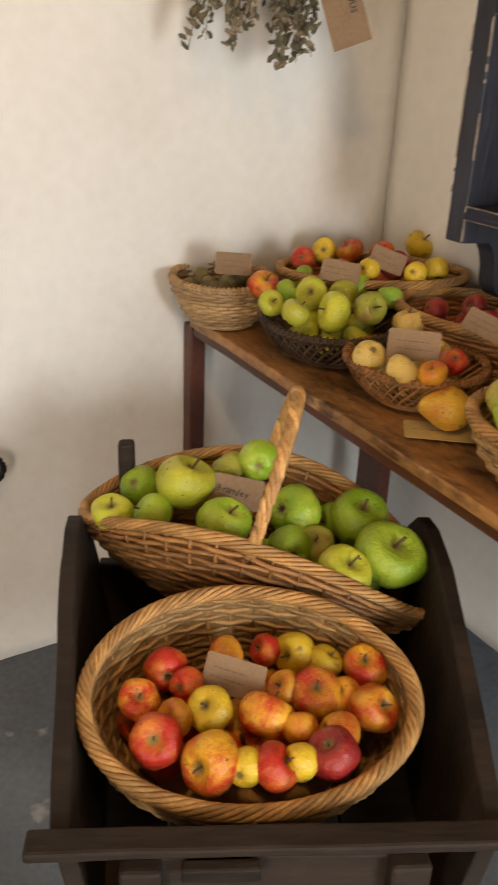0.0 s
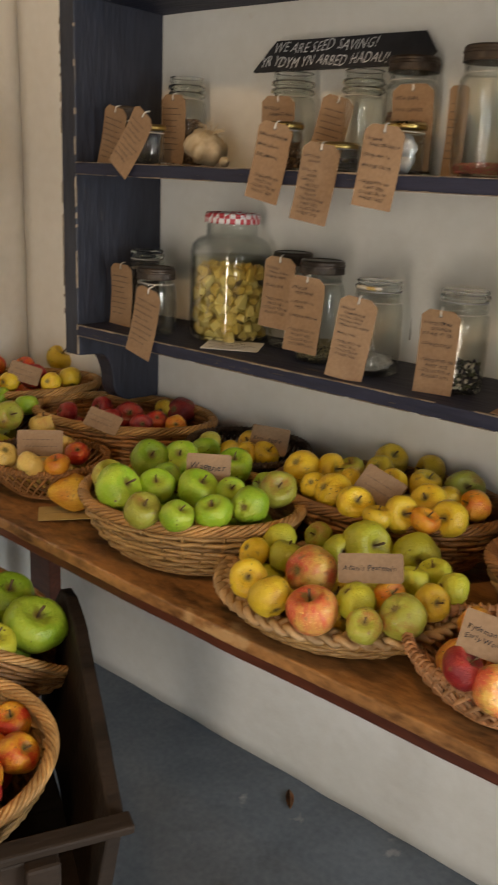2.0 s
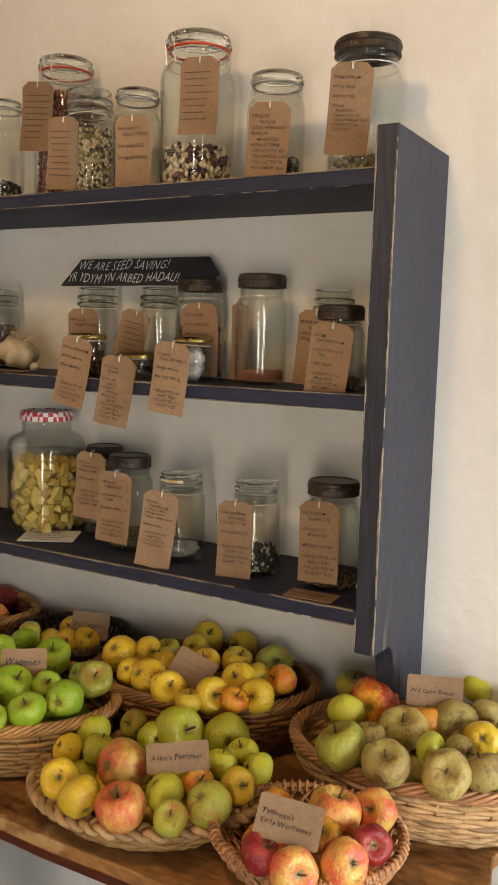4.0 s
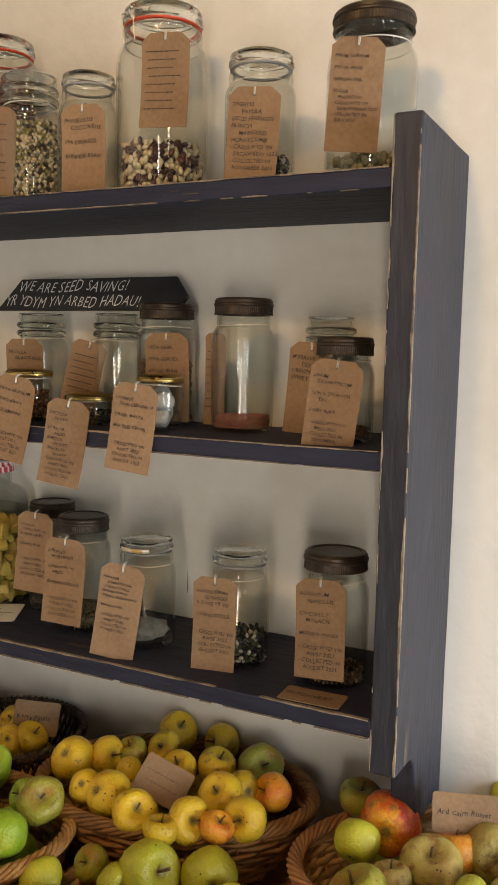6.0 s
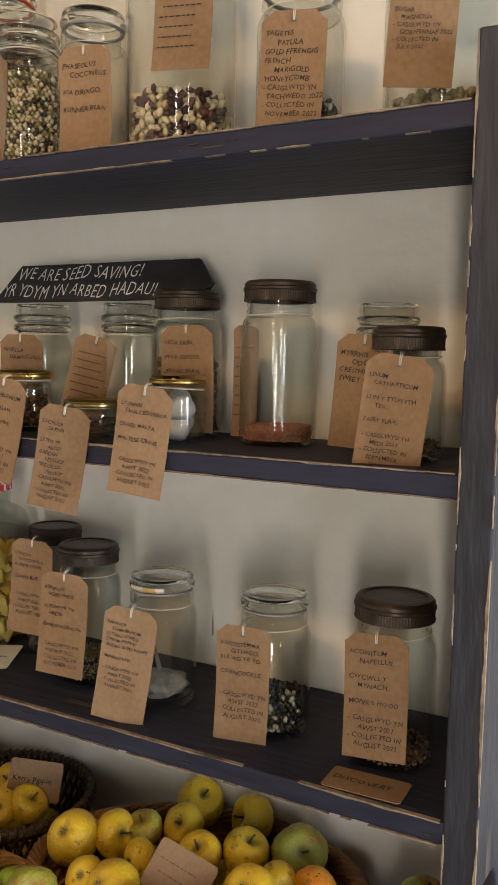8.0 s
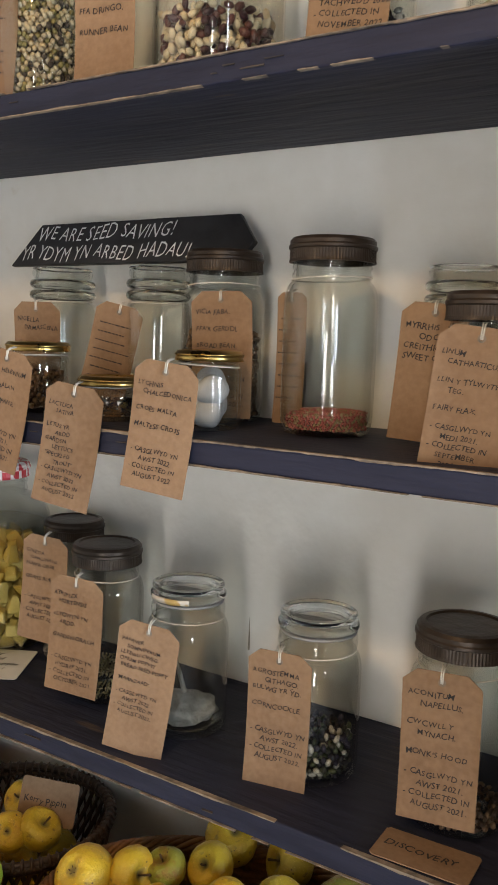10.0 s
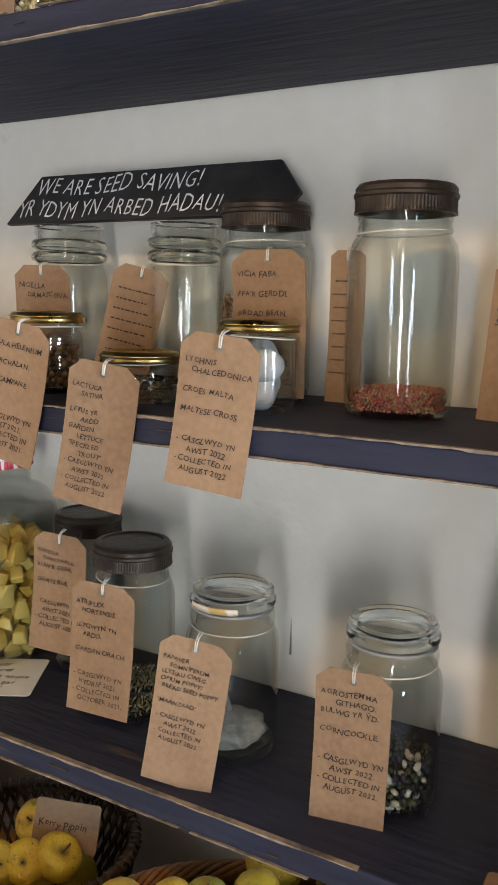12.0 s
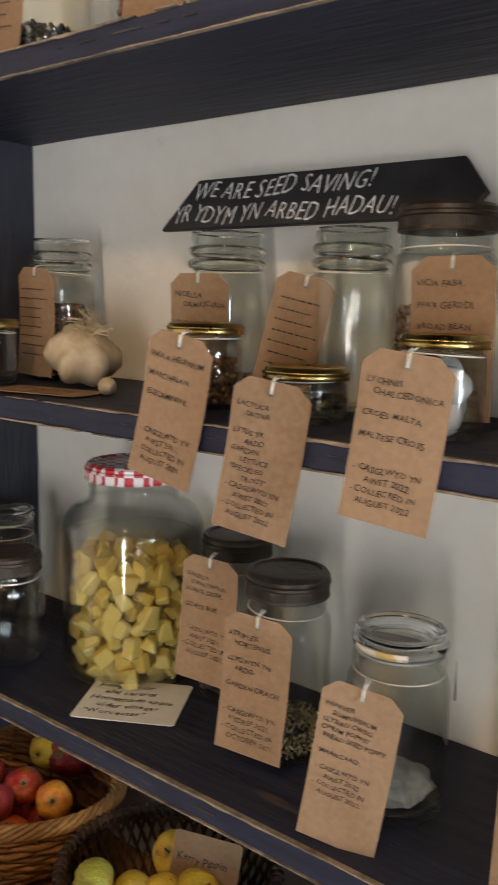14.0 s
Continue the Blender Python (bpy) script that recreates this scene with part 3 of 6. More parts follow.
# ---- apples ----
def apple_mat(name, ground, blush, cut, russet=(0.22, 0.13, 0.04), russet_cut=0.62, rough=0.32):
    """A skin with a blush over part of it, stripes from stalk to eye, freckles and a russet stalk end."""
    m = bpy.data.materials.new(name)
    m.use_nodes = True
    n, l = m.node_tree.nodes, m.node_tree.links
    p = n["Principled BSDF"]
    tc, info = n.new("ShaderNodeTexCoord"), n.new("ShaderNodeObjectInfo")
    off = n.new("ShaderNodeVectorMath")
    off.operation = "MULTIPLY_ADD"
    comb = n.new("ShaderNodeCombineXYZ")
    for i in range(3):
        l.new(info.outputs["Random"], comb.inputs[i])
    off.inputs[1].default_value = (1, 1, 1)
    sc = n.new("ShaderNodeVectorMath")
    sc.operation = "SCALE"
    sc.inputs["Scale"].default_value = 23.0
    l.new(comb.outputs[0], sc.inputs[0])
    l.new(tc.outputs["Object"], off.inputs[0])
    l.new(sc.outputs[0], off.inputs[2])
    def noise_tex(scale, detail, stretch=(1, 1, 1)):
        mp = n.new("ShaderNodeMapping")
        mp.inputs["Scale"].default_value = stretch
        l.new(off.outputs[0], mp.inputs[0])
        t = n.new("ShaderNodeTexNoise")
        t.inputs["Scale"].default_value, t.inputs["Detail"].default_value = scale, detail
        l.new(mp.outputs[0], t.inputs["Vector"])
        return t.outputs["Fac"]
    def ramp(fac, lo, hi):
        r = n.new("ShaderNodeMapRange")
        r.inputs["From Min"].default_value, r.inputs["From Max"].default_value = lo, hi
        l.new(fac, r.inputs[0])
        return r.outputs[0]
    def blend(fac, a, b):
        mx = n.new("ShaderNodeMix")
        mx.data_type = "RGBA"
        l.new(fac, mx.inputs[0])
        for s, v in ((6, a), (7, b)):
            if isinstance(v, tuple):
                mx.inputs[s].default_value = (*v, 1)
            else:
                l.new(v, mx.inputs[s])
        return mx.outputs[2]
    big, streak, freck = noise_tex(0.9, 2), noise_tex(7, 3, (1, 1, 0.16)), noise_tex(26, 1)
    add = n.new("ShaderNodeMath")
    add.operation = "MULTIPLY_ADD"
    add.inputs[1].default_value = 0.35
    l.new(streak, add.inputs[0])
    l.new(big, add.inputs[2])
    c = blend(ramp(add.outputs[0], cut - 0.04, cut + 0.24), ground, blush)
    c = blend(ramp(freck, 0.66, 0.74), c, tuple(min(1, v * 1.3 + 0.06) for v in ground))
    rus = noise_tex(2.2, 4)
    c = blend(ramp(rus, russet_cut, russet_cut + 0.12), c, russet)
    flat = n.new("ShaderNodeVectorMath")
    flat.operation = "MULTIPLY"
    flat.inputs[1].default_value = (1, 1, 0)
    l.new(tc.outputs["Object"], flat.inputs[0])
    rad = n.new("ShaderNodeVectorMath")
    rad.operation = "LENGTH"
    l.new(flat.outputs[0], rad.inputs[0])
    edge = n.new("ShaderNodeMath")
    edge.operation = "MULTIPLY_ADD"
    edge.inputs[1].default_value = 0.25
    l.new(rus, edge.inputs[0])
    l.new(rad.outputs["Value"], edge.inputs[2])
    c = blend(ramp(edge.outputs[0], 0.42, 0.22), c, tuple(0.5 * a_ + 0.5 * b_ for a_, b_ in zip(russet, (0.20, 0.19, 0.05))))
    # scab spots and bruises, gathered in places
    spot = n.new("ShaderNodeTexVoronoi")
    spot.inputs["Scale"].default_value = 4.2
    l.new(off.outputs[0], spot.inputs["Vector"])
    where, size = noise_tex(1.6, 2), n.new("ShaderNodeMapRange")
    size.inputs["From Min"].default_value, size.inputs["From Max"].default_value = 0.48, 0.70
    size.inputs["To Min"].default_value, size.inputs["To Max"].default_value = 0.0, 0.20
    l.new(where, size.inputs[0])
    diff = n.new("ShaderNodeMath")
    diff.operation = "SUBTRACT"
    l.new(size.outputs[0], diff.inputs[0])
    l.new(spot.outputs["Distance"], diff.inputs[1])
    c = blend(ramp(diff.outputs[0], -0.03, 0.02), c, (0.075, 0.04, 0.018))
    hs, mr = n.new("ShaderNodeHueSaturation"), n.new("ShaderNodeMapRange")
    mr.inputs["To Min"].default_value, mr.inputs["To Max"].default_value = 0.84, 1.24
    l.new(info.outputs["Random"], mr.inputs[0])
    l.new(mr.outputs[0], hs.inputs["Value"])
    l.new(c, hs.inputs["Color"])
    l.new(hs.outputs[0], p.inputs["Base Color"])
    p.inputs["Roughness"].default_value = rough
    p.inputs["Subsurface Weight"].default_value = 0.0
    bp = n.new("ShaderNodeBump")
    bp.inputs["Strength"].default_value, bp.inputs["Distance"].default_value = 0.22, 0.03
    l.new(noise_tex(7, 4), bp.inputs["Height"])
    l.new(bp.outputs[0], p.inputs["Normal"])
    return m


SKIN = {
    "r": (apple_mat("red_apple_skin", (0.60, 0.17, 0.025), (0.44, 0.018, 0.012), 0.50), "red apple with orange streaks"),
    "d": (apple_mat("dark_red_apple_skin", (0.36, 0.03, 0.02), (0.20, 0.006, 0.012), 0.6), "dark red apple with glossy skin"),
    "m": (apple_mat("blushed_apple_skin", (0.68, 0.34, 0.03), (0.48, 0.03, 0.015), 0.55), "yellow apple with a red blush"),
    "o": (apple_mat("orange_apple_skin", (0.66, 0.30, 0.03), (0.55, 0.11, 0.02), 0.64), "orange-yellow apple with soft blush"),
    "y": (apple_mat("yellow_apple_skin", (0.66, 0.45, 0.035), (0.58, 0.32, 0.03), 0.72), "ripe yellow apple with small specks"),
    "p": (apple_mat("pale_apple_skin", (0.66, 0.46, 0.13), (0.58, 0.24, 0.06), 0.78), "pale yellow apple with smooth skin"),
    "g": (apple_mat("green_apple_skin", (0.23, 0.39, 0.025), (0.38, 0.48, 0.05), 0.62, russet_cut=0.72), "bright green cooking apple, faintly spotted"),
    "l": (apple_mat("lime_apple_skin", (0.52, 0.50, 0.05), (0.42, 0.45, 0.04), 0.66, russet_cut=0.7), "yellow-green apple with brown spots"),
    "n": (apple_mat("olive_apple_skin", (0.34, 0.34, 0.05), (0.36, 0.13, 0.035), 0.72), "green apple with a brownish blush"),
    "k": (apple_mat("pink_apple_skin", (0.64, 0.40, 0.09), (0.58, 0.10, 0.05), 0.58), "yellow apple with pink-red stripes"),
    "u": (apple_mat("russet_apple_skin", (0.36, 0.29, 0.08), (0.30, 0.20, 0.06), 0.64, russet_cut=0.52, rough=0.6), "dull brown apple with russet skin"),
}
STALK = mat("apple_stalk", (0.06, 0.035, 0.015), (0.14, 0.08, 0.035), 40, 0.8, 0.2)


def apple_mesh(name, seed, tall=0.88, lobes=5):
    bm = bmesh.new()
    nr, ns = 13, 22
    rs = random.Random(seed)
    lean, ph, q = rs.uniform(-0.08, 0.08), rs.uniform(0, 6), rs.uniform(0.02, 0.065)
    rows = []
    for j in range(nr + 1):
        v = math.pi * j / nr
        r = math.sin(v) ** 0.82 * (1 + 0.09 * math.cos(v))
        z = math.cos(v) * tall
        if j <= 2:
            z -= (0.44, 0.21, 0.03)[j]
        if j >= nr - 2:
            z += (0.0, 0.02, 0.12, 0.27)[j - nr + 3]
        if j in (0, nr):
            rows.append([bm.verts.new((0, 0, z))])
            continue
        ring_ = []
        for i in range(ns):
            th = 2 * math.pi * i / ns
            k = r * (1 + q * math.cos(lobes * th + ph) * (0.3 + 0.7 * (1 - math.cos(v)) / 2) + 0.03 * math.cos(2 * th + seed))
            ring_.append(bm.verts.new((k * math.cos(th) + lean * z, k * math.sin(th), z + 0.03 * math.cos(lobes * th + ph) * max(0, -math.cos(v)))))
        rows.append(ring_)
    for a, b in zip(rows, rows[1:]):
        for i in range(ns):
            j = (i + 1) % ns
            if len(a) == 1:
                bm.faces.new((a[0], b[i], b[j]))
            elif len(b) == 1:
                bm.faces.new((a[j], a[i], b[0]))
            else:
                bm.faces.new((a[j], a[i], b[i], b[j]))
    bmesh.ops.recalc_face_normals(bm, faces=bm.faces[:])
    return bm


def apple_kind(key, seed):
    """One apple of unit radius with stalk and eye, to be copied."""
    m, label = SKIN[key]
    ob = part("apple", apple_mesh("apple", seed, 0.80 + 0.05 * (seed % 3)), m, smooth=True)
    tagged(ob, label, "apple")
    part("stalk", tube(bmesh.new(), [(0, 0, 0.36), (0.02, 0.01, 0.66), (0.08, 0.03, 0.94)], lambda f: 0.035 + 0.02 * f, 5), STALK, ob, smooth=True)
    bm = bmesh.new()
    for i in range(5):
        a = 2 * math.pi * i / 5
        tube(bm, [(0.03 * math.cos(a), 0.03 * math.sin(a), -0.50), (0.10 * math.cos(a), 0.10 * math.sin(a), -0.64), (0.13 * math.cos(a + 0.3), 0.13 * math.sin(a + 0.3), -0.74)], lambda f: 0.04 * (1 - 0.7 * f), 4)
    part("eye", bm, STALK, ob)
    return ob


APPLES = {
    "oval": [(-0.824, 0.443, 0.550, 0.028, "m"), (-0.861, 0.500, 0.550, 0.031, "r"), (-0.821, 0.511, 0.550, 0.022, "r"), (-0.845, 0.585, 0.550, 0.030, "o"), (-0.748, 0.433, 0.550, 0.035, "r"), (-0.772, 0.471, 0.550, 0.024, "o"), (-0.764, 0.517, 0.550, 0.032, "y"), (-0.719, 0.574, 0.550, 0.038, "m"), (-0.685, 0.477, 0.550, 0.038, "m"), (-0.641, 0.540, 0.550, 0.031, "r"), (-0.625, 0.614, 0.550, 0.034, "d"), (-0.723, 0.656, 0.550, 0.037, "m"), (-0.806, 0.678, 0.550, 0.033, "y"), (-0.832, 0.643, 0.550, 0.025, "r"), (-0.770, 0.703, 0.550, 0.026, "y"), (-0.735, 0.750, 0.550, 0.033, "m"), (-0.665, 0.707, 0.550, 0.033, "m"), (-0.650, 0.641, 0.550, 0.029, "o"), (-0.752, 0.625, 0.550, 0.022, "o"), (-0.658, 0.509, 0.550, 0.023, "y"), (-0.635, 0.571, 0.550, 0.024, "y"), (-0.682, 0.602, 0.550, 0.021, "o"), (-0.705, 0.690, 0.550, 0.022, "o")],
    "handled": [(-1.145, 0.540, 0.642, 0.033, "l"), (-1.120, 0.598, 0.634, 0.037, "g"), (-1.037, 0.685, 0.642, 0.042, "g"), (-1.127, 0.661, 0.677, 0.048, "l"), (-1.207, 0.616, 0.643, 0.035, "g"), (-0.975, 0.775, 0.604, 0.037, "g"), (-0.971, 0.820, 0.599, 0.032, "n"), (-0.870, 0.804, 0.613, 0.042, "l"), (-0.880, 0.901, 0.607, 0.057, "g"), (-0.981, 0.915, 0.617, 0.050, "g"), (-1.033, 0.817, 0.631, 0.046, "g"), (-1.127, 0.802, 0.686, 0.036, "g"), (-1.159, 0.762, 0.667, 0.033, "n"), (-1.018, 0.885, 0.600, 0.033, "g")],
    "back": [(-1.587, 1.242, 0.895, 0.027, "y"), (-1.559, 1.294, 0.895, 0.030, "m"), (-1.414, 1.234, 0.895, 0.025, "y"), (-1.416, 1.310, 0.895, 0.032, "d"), (-1.545, 1.487, 0.895, 0.036, "y"), (-1.361, 1.376, 0.895, 0.027, "y"), (-1.353, 1.310, 0.895, 0.022, "y"), (-1.535, 1.151, 0.895, 0.026, "r"), (-1.525, 1.359, 0.895, 0.027, "r"), (-1.429, 1.174, 0.895, 0.022, "r")],
    "dish": [(-1.470, 1.010, 0.868, 0.032, "m"), (-1.359, 0.960, 0.868, 0.025, "l"), (-1.418, 1.033, 0.868, 0.024, "g"), (-1.492, 1.121, 0.868, 0.026, "g"), (-1.382, 1.068, 0.868, 0.032, "l"), (-1.290, 0.971, 0.868, 0.029, "l"), (-1.269, 1.045, 0.868, 0.037, "l"), (-1.357, 1.129, 0.868, 0.029, "l"), (-1.262, 1.123, 0.868, 0.032, "n"), (-1.303, 1.204, 0.868, 0.027, "g"), (-1.392, 1.195, 0.868, 0.026, "g")],
    "small": [(-1.204, 1.177, 0.850, 0.031, "p"), (-1.094, 0.996, 0.850, 0.027, "p"), (-1.018, 1.003, 0.850, 0.026, "p"), (-0.983, 1.040, 0.850, 0.023, "o"), (-1.013, 1.113, 0.850, 0.025, "r"), (-1.067, 1.124, 0.850, 0.022, "p")],
    "red": [(-1.216, 1.250, 0.862, 0.027, "d"), (-1.199, 1.341, 0.862, 0.026, "d"), (-1.111, 1.344, 0.862, 0.032, "d"), (-1.049, 1.369, 0.862, 0.025, "r"), (-1.066, 1.465, 0.862, 0.034, "d"), (-1.046, 1.320, 0.862, 0.025, "d"), (-0.992, 1.375, 0.862, 0.021, "o"), (-1.118, 1.294, 0.862, 0.025, "d"), (-1.099, 1.443, 0.862, 0.020, "y")],
    "green": [(-0.742, 0.982, 0.888, 0.041, "g"), (-0.789, 1.005, 0.888, 0.032, "n"), (-0.814, 1.124, 0.888, 0.036, "g"), (-0.709, 1.041, 0.888, 0.030, "g"), (-0.653, 1.084, 0.888, 0.035, "g"), (-0.690, 1.222, 0.885, 0.035, "g"), (-0.554, 1.182, 0.888, 0.033, "n"), (-0.561, 1.024, 0.888, 0.031, "g"), (-0.540, 1.089, 0.888, 0.031, "g"), (-0.591, 0.969, 0.888, 0.027, "g"), (-0.645, 0.946, 0.888, 0.030, "n"), (-0.782, 1.174, 0.888, 0.034, "g"), (-0.790, 1.252, 0.885, 0.028, "g"), (-0.607, 1.117, 0.888, 0.025, "g"), (-0.805, 1.279, 0.888, 0.026, "n"), (-0.583, 1.184, 0.888, 0.024, "g"), (-0.732, 1.088, 0.888, 0.024, "g")],
    "dark": [(-0.726, 1.361, 0.868, 0.028, "y"), (-0.751, 1.335, 0.868, 0.025, "y"), (-0.779, 1.313, 0.868, 0.025, "y"), (-0.793, 1.396, 0.868, 0.026, "y")],
    "pig": [(-0.592, 1.303, 0.890, 0.034, "y"), (-0.550, 1.337, 0.890, 0.030, "y"), (-0.524, 1.369, 0.890, 0.025, "n"), (-0.482, 1.403, 0.890, 0.027, "y"), (-0.495, 1.464, 0.890, 0.033, "y"), (-0.410, 1.466, 0.890, 0.032, "y"), (-0.379, 1.389, 0.890, 0.030, "y"), (-0.427, 1.356, 0.890, 0.028, "y"), (-0.488, 1.308, 0.890, 0.024, "y"), (-0.479, 1.241, 0.890, 0.033, "y"), (-0.319, 1.423, 0.890, 0.035, "n"), (-0.268, 1.360, 0.890, 0.028, "o"), (-0.331, 1.316, 0.890, 0.033, "y"), (-0.272, 1.276, 0.890, 0.031, "y"), (-0.340, 1.235, 0.890, 0.031, "y"), (-0.417, 1.218, 0.890, 0.031, "y"), (-0.313, 1.352, 0.890, 0.023, "y"), (-0.522, 1.243, 0.890, 0.021, "y"), (-0.297, 1.239, 0.890, 0.022, "o"), (-0.360, 1.197, 0.890, 0.022, "y")],
    "flat": [(-0.420, 0.946, 0.848, 0.028, "y"), (-0.362, 0.923, 0.848, 0.030, "y"), (-0.296, 0.933, 0.848, 0.036, "k"), (-0.356, 1.010, 0.860, 0.038, "k"), (-0.473, 1.087, 0.848, 0.028, "l"), (-0.473, 1.022, 0.848, 0.021, "y"), (-0.430, 1.046, 0.848, 0.026, "l"), (-0.355, 1.160, 0.852, 0.042, "l"), (-0.283, 1.195, 0.846, 0.037, "l"), (-0.269, 0.999, 0.848, 0.027, "l"), (-0.222, 0.947, 0.848, 0.023, "n"), (-0.199, 1.007, 0.848, 0.031, "n"), (-0.186, 1.125, 0.848, 0.027, "l"), (-0.189, 1.071, 0.848, 0.026, "y"), (-0.243, 1.111, 0.848, 0.025, "l"), (-0.242, 1.045, 0.848, 0.022, "o"), (-0.232, 1.161, 0.848, 0.021, "l"), (-0.437, 1.147, 0.848, 0.024, "n"), (-0.382, 1.124, 0.848, 0.023, "l")],
    "lattice": [(-0.072, 0.928, 0.858, 0.026, "d"), (-0.027, 0.930, 0.849, 0.031, "k"), (0.023, 0.978, 0.850, 0.031, "k"), (-0.025, 1.052, 0.868, 0.036, "k"), (0.021, 1.087, 0.868, 0.029, "k"), (0.038, 1.023, 0.858, 0.026, "d"), (-0.107, 1.035, 0.858, 0.025, "o"), (-0.023, 1.009, 0.858, 0.021, "o")],
    "russet": [(-0.147, 1.400, 0.895, 0.030, "n"), (-0.089, 1.354, 0.895, 0.041, "m"), (-0.114, 1.292, 0.895, 0.030, "l"), (-0.073, 1.178, 0.895, 0.038, "n"), (0.003, 1.166, 0.895, 0.036, "u"), (-0.014, 1.287, 0.895, 0.037, "u"), (0.009, 1.332, 0.895, 0.028, "o"), (0.049, 1.350, 0.895, 0.038, "u"), (0.048, 1.238, 0.895, 0.028, "l"), (0.087, 1.183, 0.895, 0.034, "u"), (0.103, 1.319, 0.895, 0.029, "y"), (0.131, 1.217, 0.895, 0.029, "u"), (-0.077, 1.365, 0.895, 0.030, "n"), (0.045, 1.510, 0.895, 0.029, "l"), (0.086, 1.408, 0.895, 0.027, "u"), (-0.050, 1.232, 0.895, 0.025, "u"), (0.085, 1.262, 0.895, 0.023, "u"), (0.136, 1.352, 0.895, 0.031, "n"), (0.164, 1.248, 0.895, 0.029, "u"), (0.134, 1.466, 0.895, 0.031, "l")],
}
kinds = {}
rs = random.Random(4)
def put_apple(x, y, z, r, k, group):
    key = (k, rs.randrange(3))
    z += rise(x) if z > 0.75 else 0
    m = pose(x, y, z, rs.choice((rs.uniform(15, 75), rs.uniform(15, 75), rs.uniform(-145, -95), rs.uniform(-60, 20))), rs.uniform(-30, 30), rs.uniform(-40, 85))
    g_ = 1.0 if "oval" in group else 1.03
    s = (r * g_, r * g_ * rs.uniform(0.96, 1.03), r * g_ * rs.uniform(0.95, 1.03))
    if key not in kinds:
        ob = kinds[key] = apple_kind(k, key[1] + ord(k))
        ob.scale = s
        ob.matrix_basis = m @ Matrix.Diagonal((*s, 1))
    else:
        kinds[key].scale, keep = s, kinds[key].scale.copy()
        ob = copy_thing(kinds[key], m)
        kinds[key].scale = keep
    ob["group"] = group
    return ob


GROUPS = {"oval": "apples in the oval basket", "handled": "apples in the handled basket"}
for name, rows in APPLES.items():
    for x, y, z, r, k in rows:
        put_apple(x, y, z, max(r, 0.024), k, GROUPS.get(name, "apples in the %s basket" % name))
# a lower layer that the heap rests on
def under(name, cx, cy, a, b, angle, z, keys, r=0.03):
    ca, sa = math.cos(radians(angle)), math.sin(radians(angle))
    n = 0
    for i in range(-5, 6):
        for j in range(-5, 6):
            u, v = (i + 0.5 * (j % 2)) * 2.05 * r, j * 1.8 * r
            if (u / (a - r * 0.9)) ** 2 + (v / (b - r * 0.9)) ** 2 < 1:
                put_apple(cx + ca * u - sa * v, cy + sa * u + ca * v, z + rs.uniform(-0.004, 0.004), r * rs.uniform(0.92, 1.05), rs.choice(keys), GROUPS.get(name, "apples in the %s basket" % name))
under("oval", -0.775, 0.573, 0.175, 0.13, 63, 0.500, "mro", 0.033)
under("handled", -1.025, 0.75, 0.21, 0.105, 45.8, 0.555, "gl", 0.04)
under("green", -0.68, 1.10, 0.165, 0.125, 18, TT + 0.075, "gn", 0.03)
under("pig", -0.425, 1.34, 0.18, 0.12, 14, TT + 0.078, "yn", 0.029)
under("flat", -0.34, 1.065, 0.165, 0.13, 15, TT + 0.045, "ly", 0.03)
under("russet", 0.025, 1.325, 0.195, 0.13, 12, TT + 0.075, "un", 0.031)
under("back", -1.465, 1.285, 0.165, 0.10, 60, TT + 0.075, "rdy", 0.028)
under("red", -1.125, 1.34, 0.165, 0.10, 22, TT + 0.06, "dr", 0.029)
under("dish", -1.325, 1.085, 0.125, 0.12, 20, TT + 0.05, "gl", 0.029)
under("small", -1.08, 1.09, 0.095, 0.085, 20, TT + 0.042, "p", 0.028)
under("lattice", -0.06, 1.045, 0.10, 0.09, 18, TT + 0.046, "ko", 0.03)
under("dark", -0.775, 1.365, 0.10, 0.09, 0, TT + 0.045, "y", 0.028)

# ---- jars, tags and cards ----
def thin_glass(name, tint, base=0.04):
    """Clear glass of a thin wall: seen straight through, with a wavy gloss that grows towards the edge."""
    m = bpy.data.materials.new(name)
    m.use_nodes = True
    n, l = m.node_tree.nodes, m.node_tree.links
    t, bp, tc = n.new("ShaderNodeTexNoise"), n.new("ShaderNodeBump"), n.new("ShaderNodeTexCoord")
    l.new(tc.outputs["Object"], t.inputs["Vector"])
    t.inputs["Scale"].default_value = 34
    bp.inputs["Strength"].default_value, bp.inputs["Distance"].default_value = 0.028, 0.01
    l.new(t.outputs["Fac"], bp.inputs["Height"])
    tr, gl, fr, gain, up, mix = n.new("ShaderNodeBsdfTransparent"), n.new("ShaderNodeBsdfGlossy"), n.new("ShaderNodeLayerWeight"), n.new("ShaderNodeMath"), n.new("ShaderNodeMath"), n.new("ShaderNodeMixShader")
    tr.inputs[0].default_value = (*tint, 1)
    gl.inputs["Roughness"].default_value, fr.inputs["Blend"].default_value = 0.012, 0.5
    up.operation, gain.operation = "POWER", "MULTIPLY_ADD"
    up.inputs[1].default_value = 3.4
    gain.inputs[1].default_value, gain.inputs[2].default_value = 0.75, base
    l.new(bp.outputs[0], gl.inputs["Normal"])
    l.new(fr.outputs["Facing"], up.inputs[0])
    l.new(up.outputs[0], gain.inputs[0])
    l.new(gain.outputs[0], mix.inputs[0])
    l.new(tr.outputs[0], mix.inputs[1])
    l.new(gl.outputs[0], mix.inputs[2])
    l.new(mix.outputs[0], n["Material Output"].inputs[0])
    return m


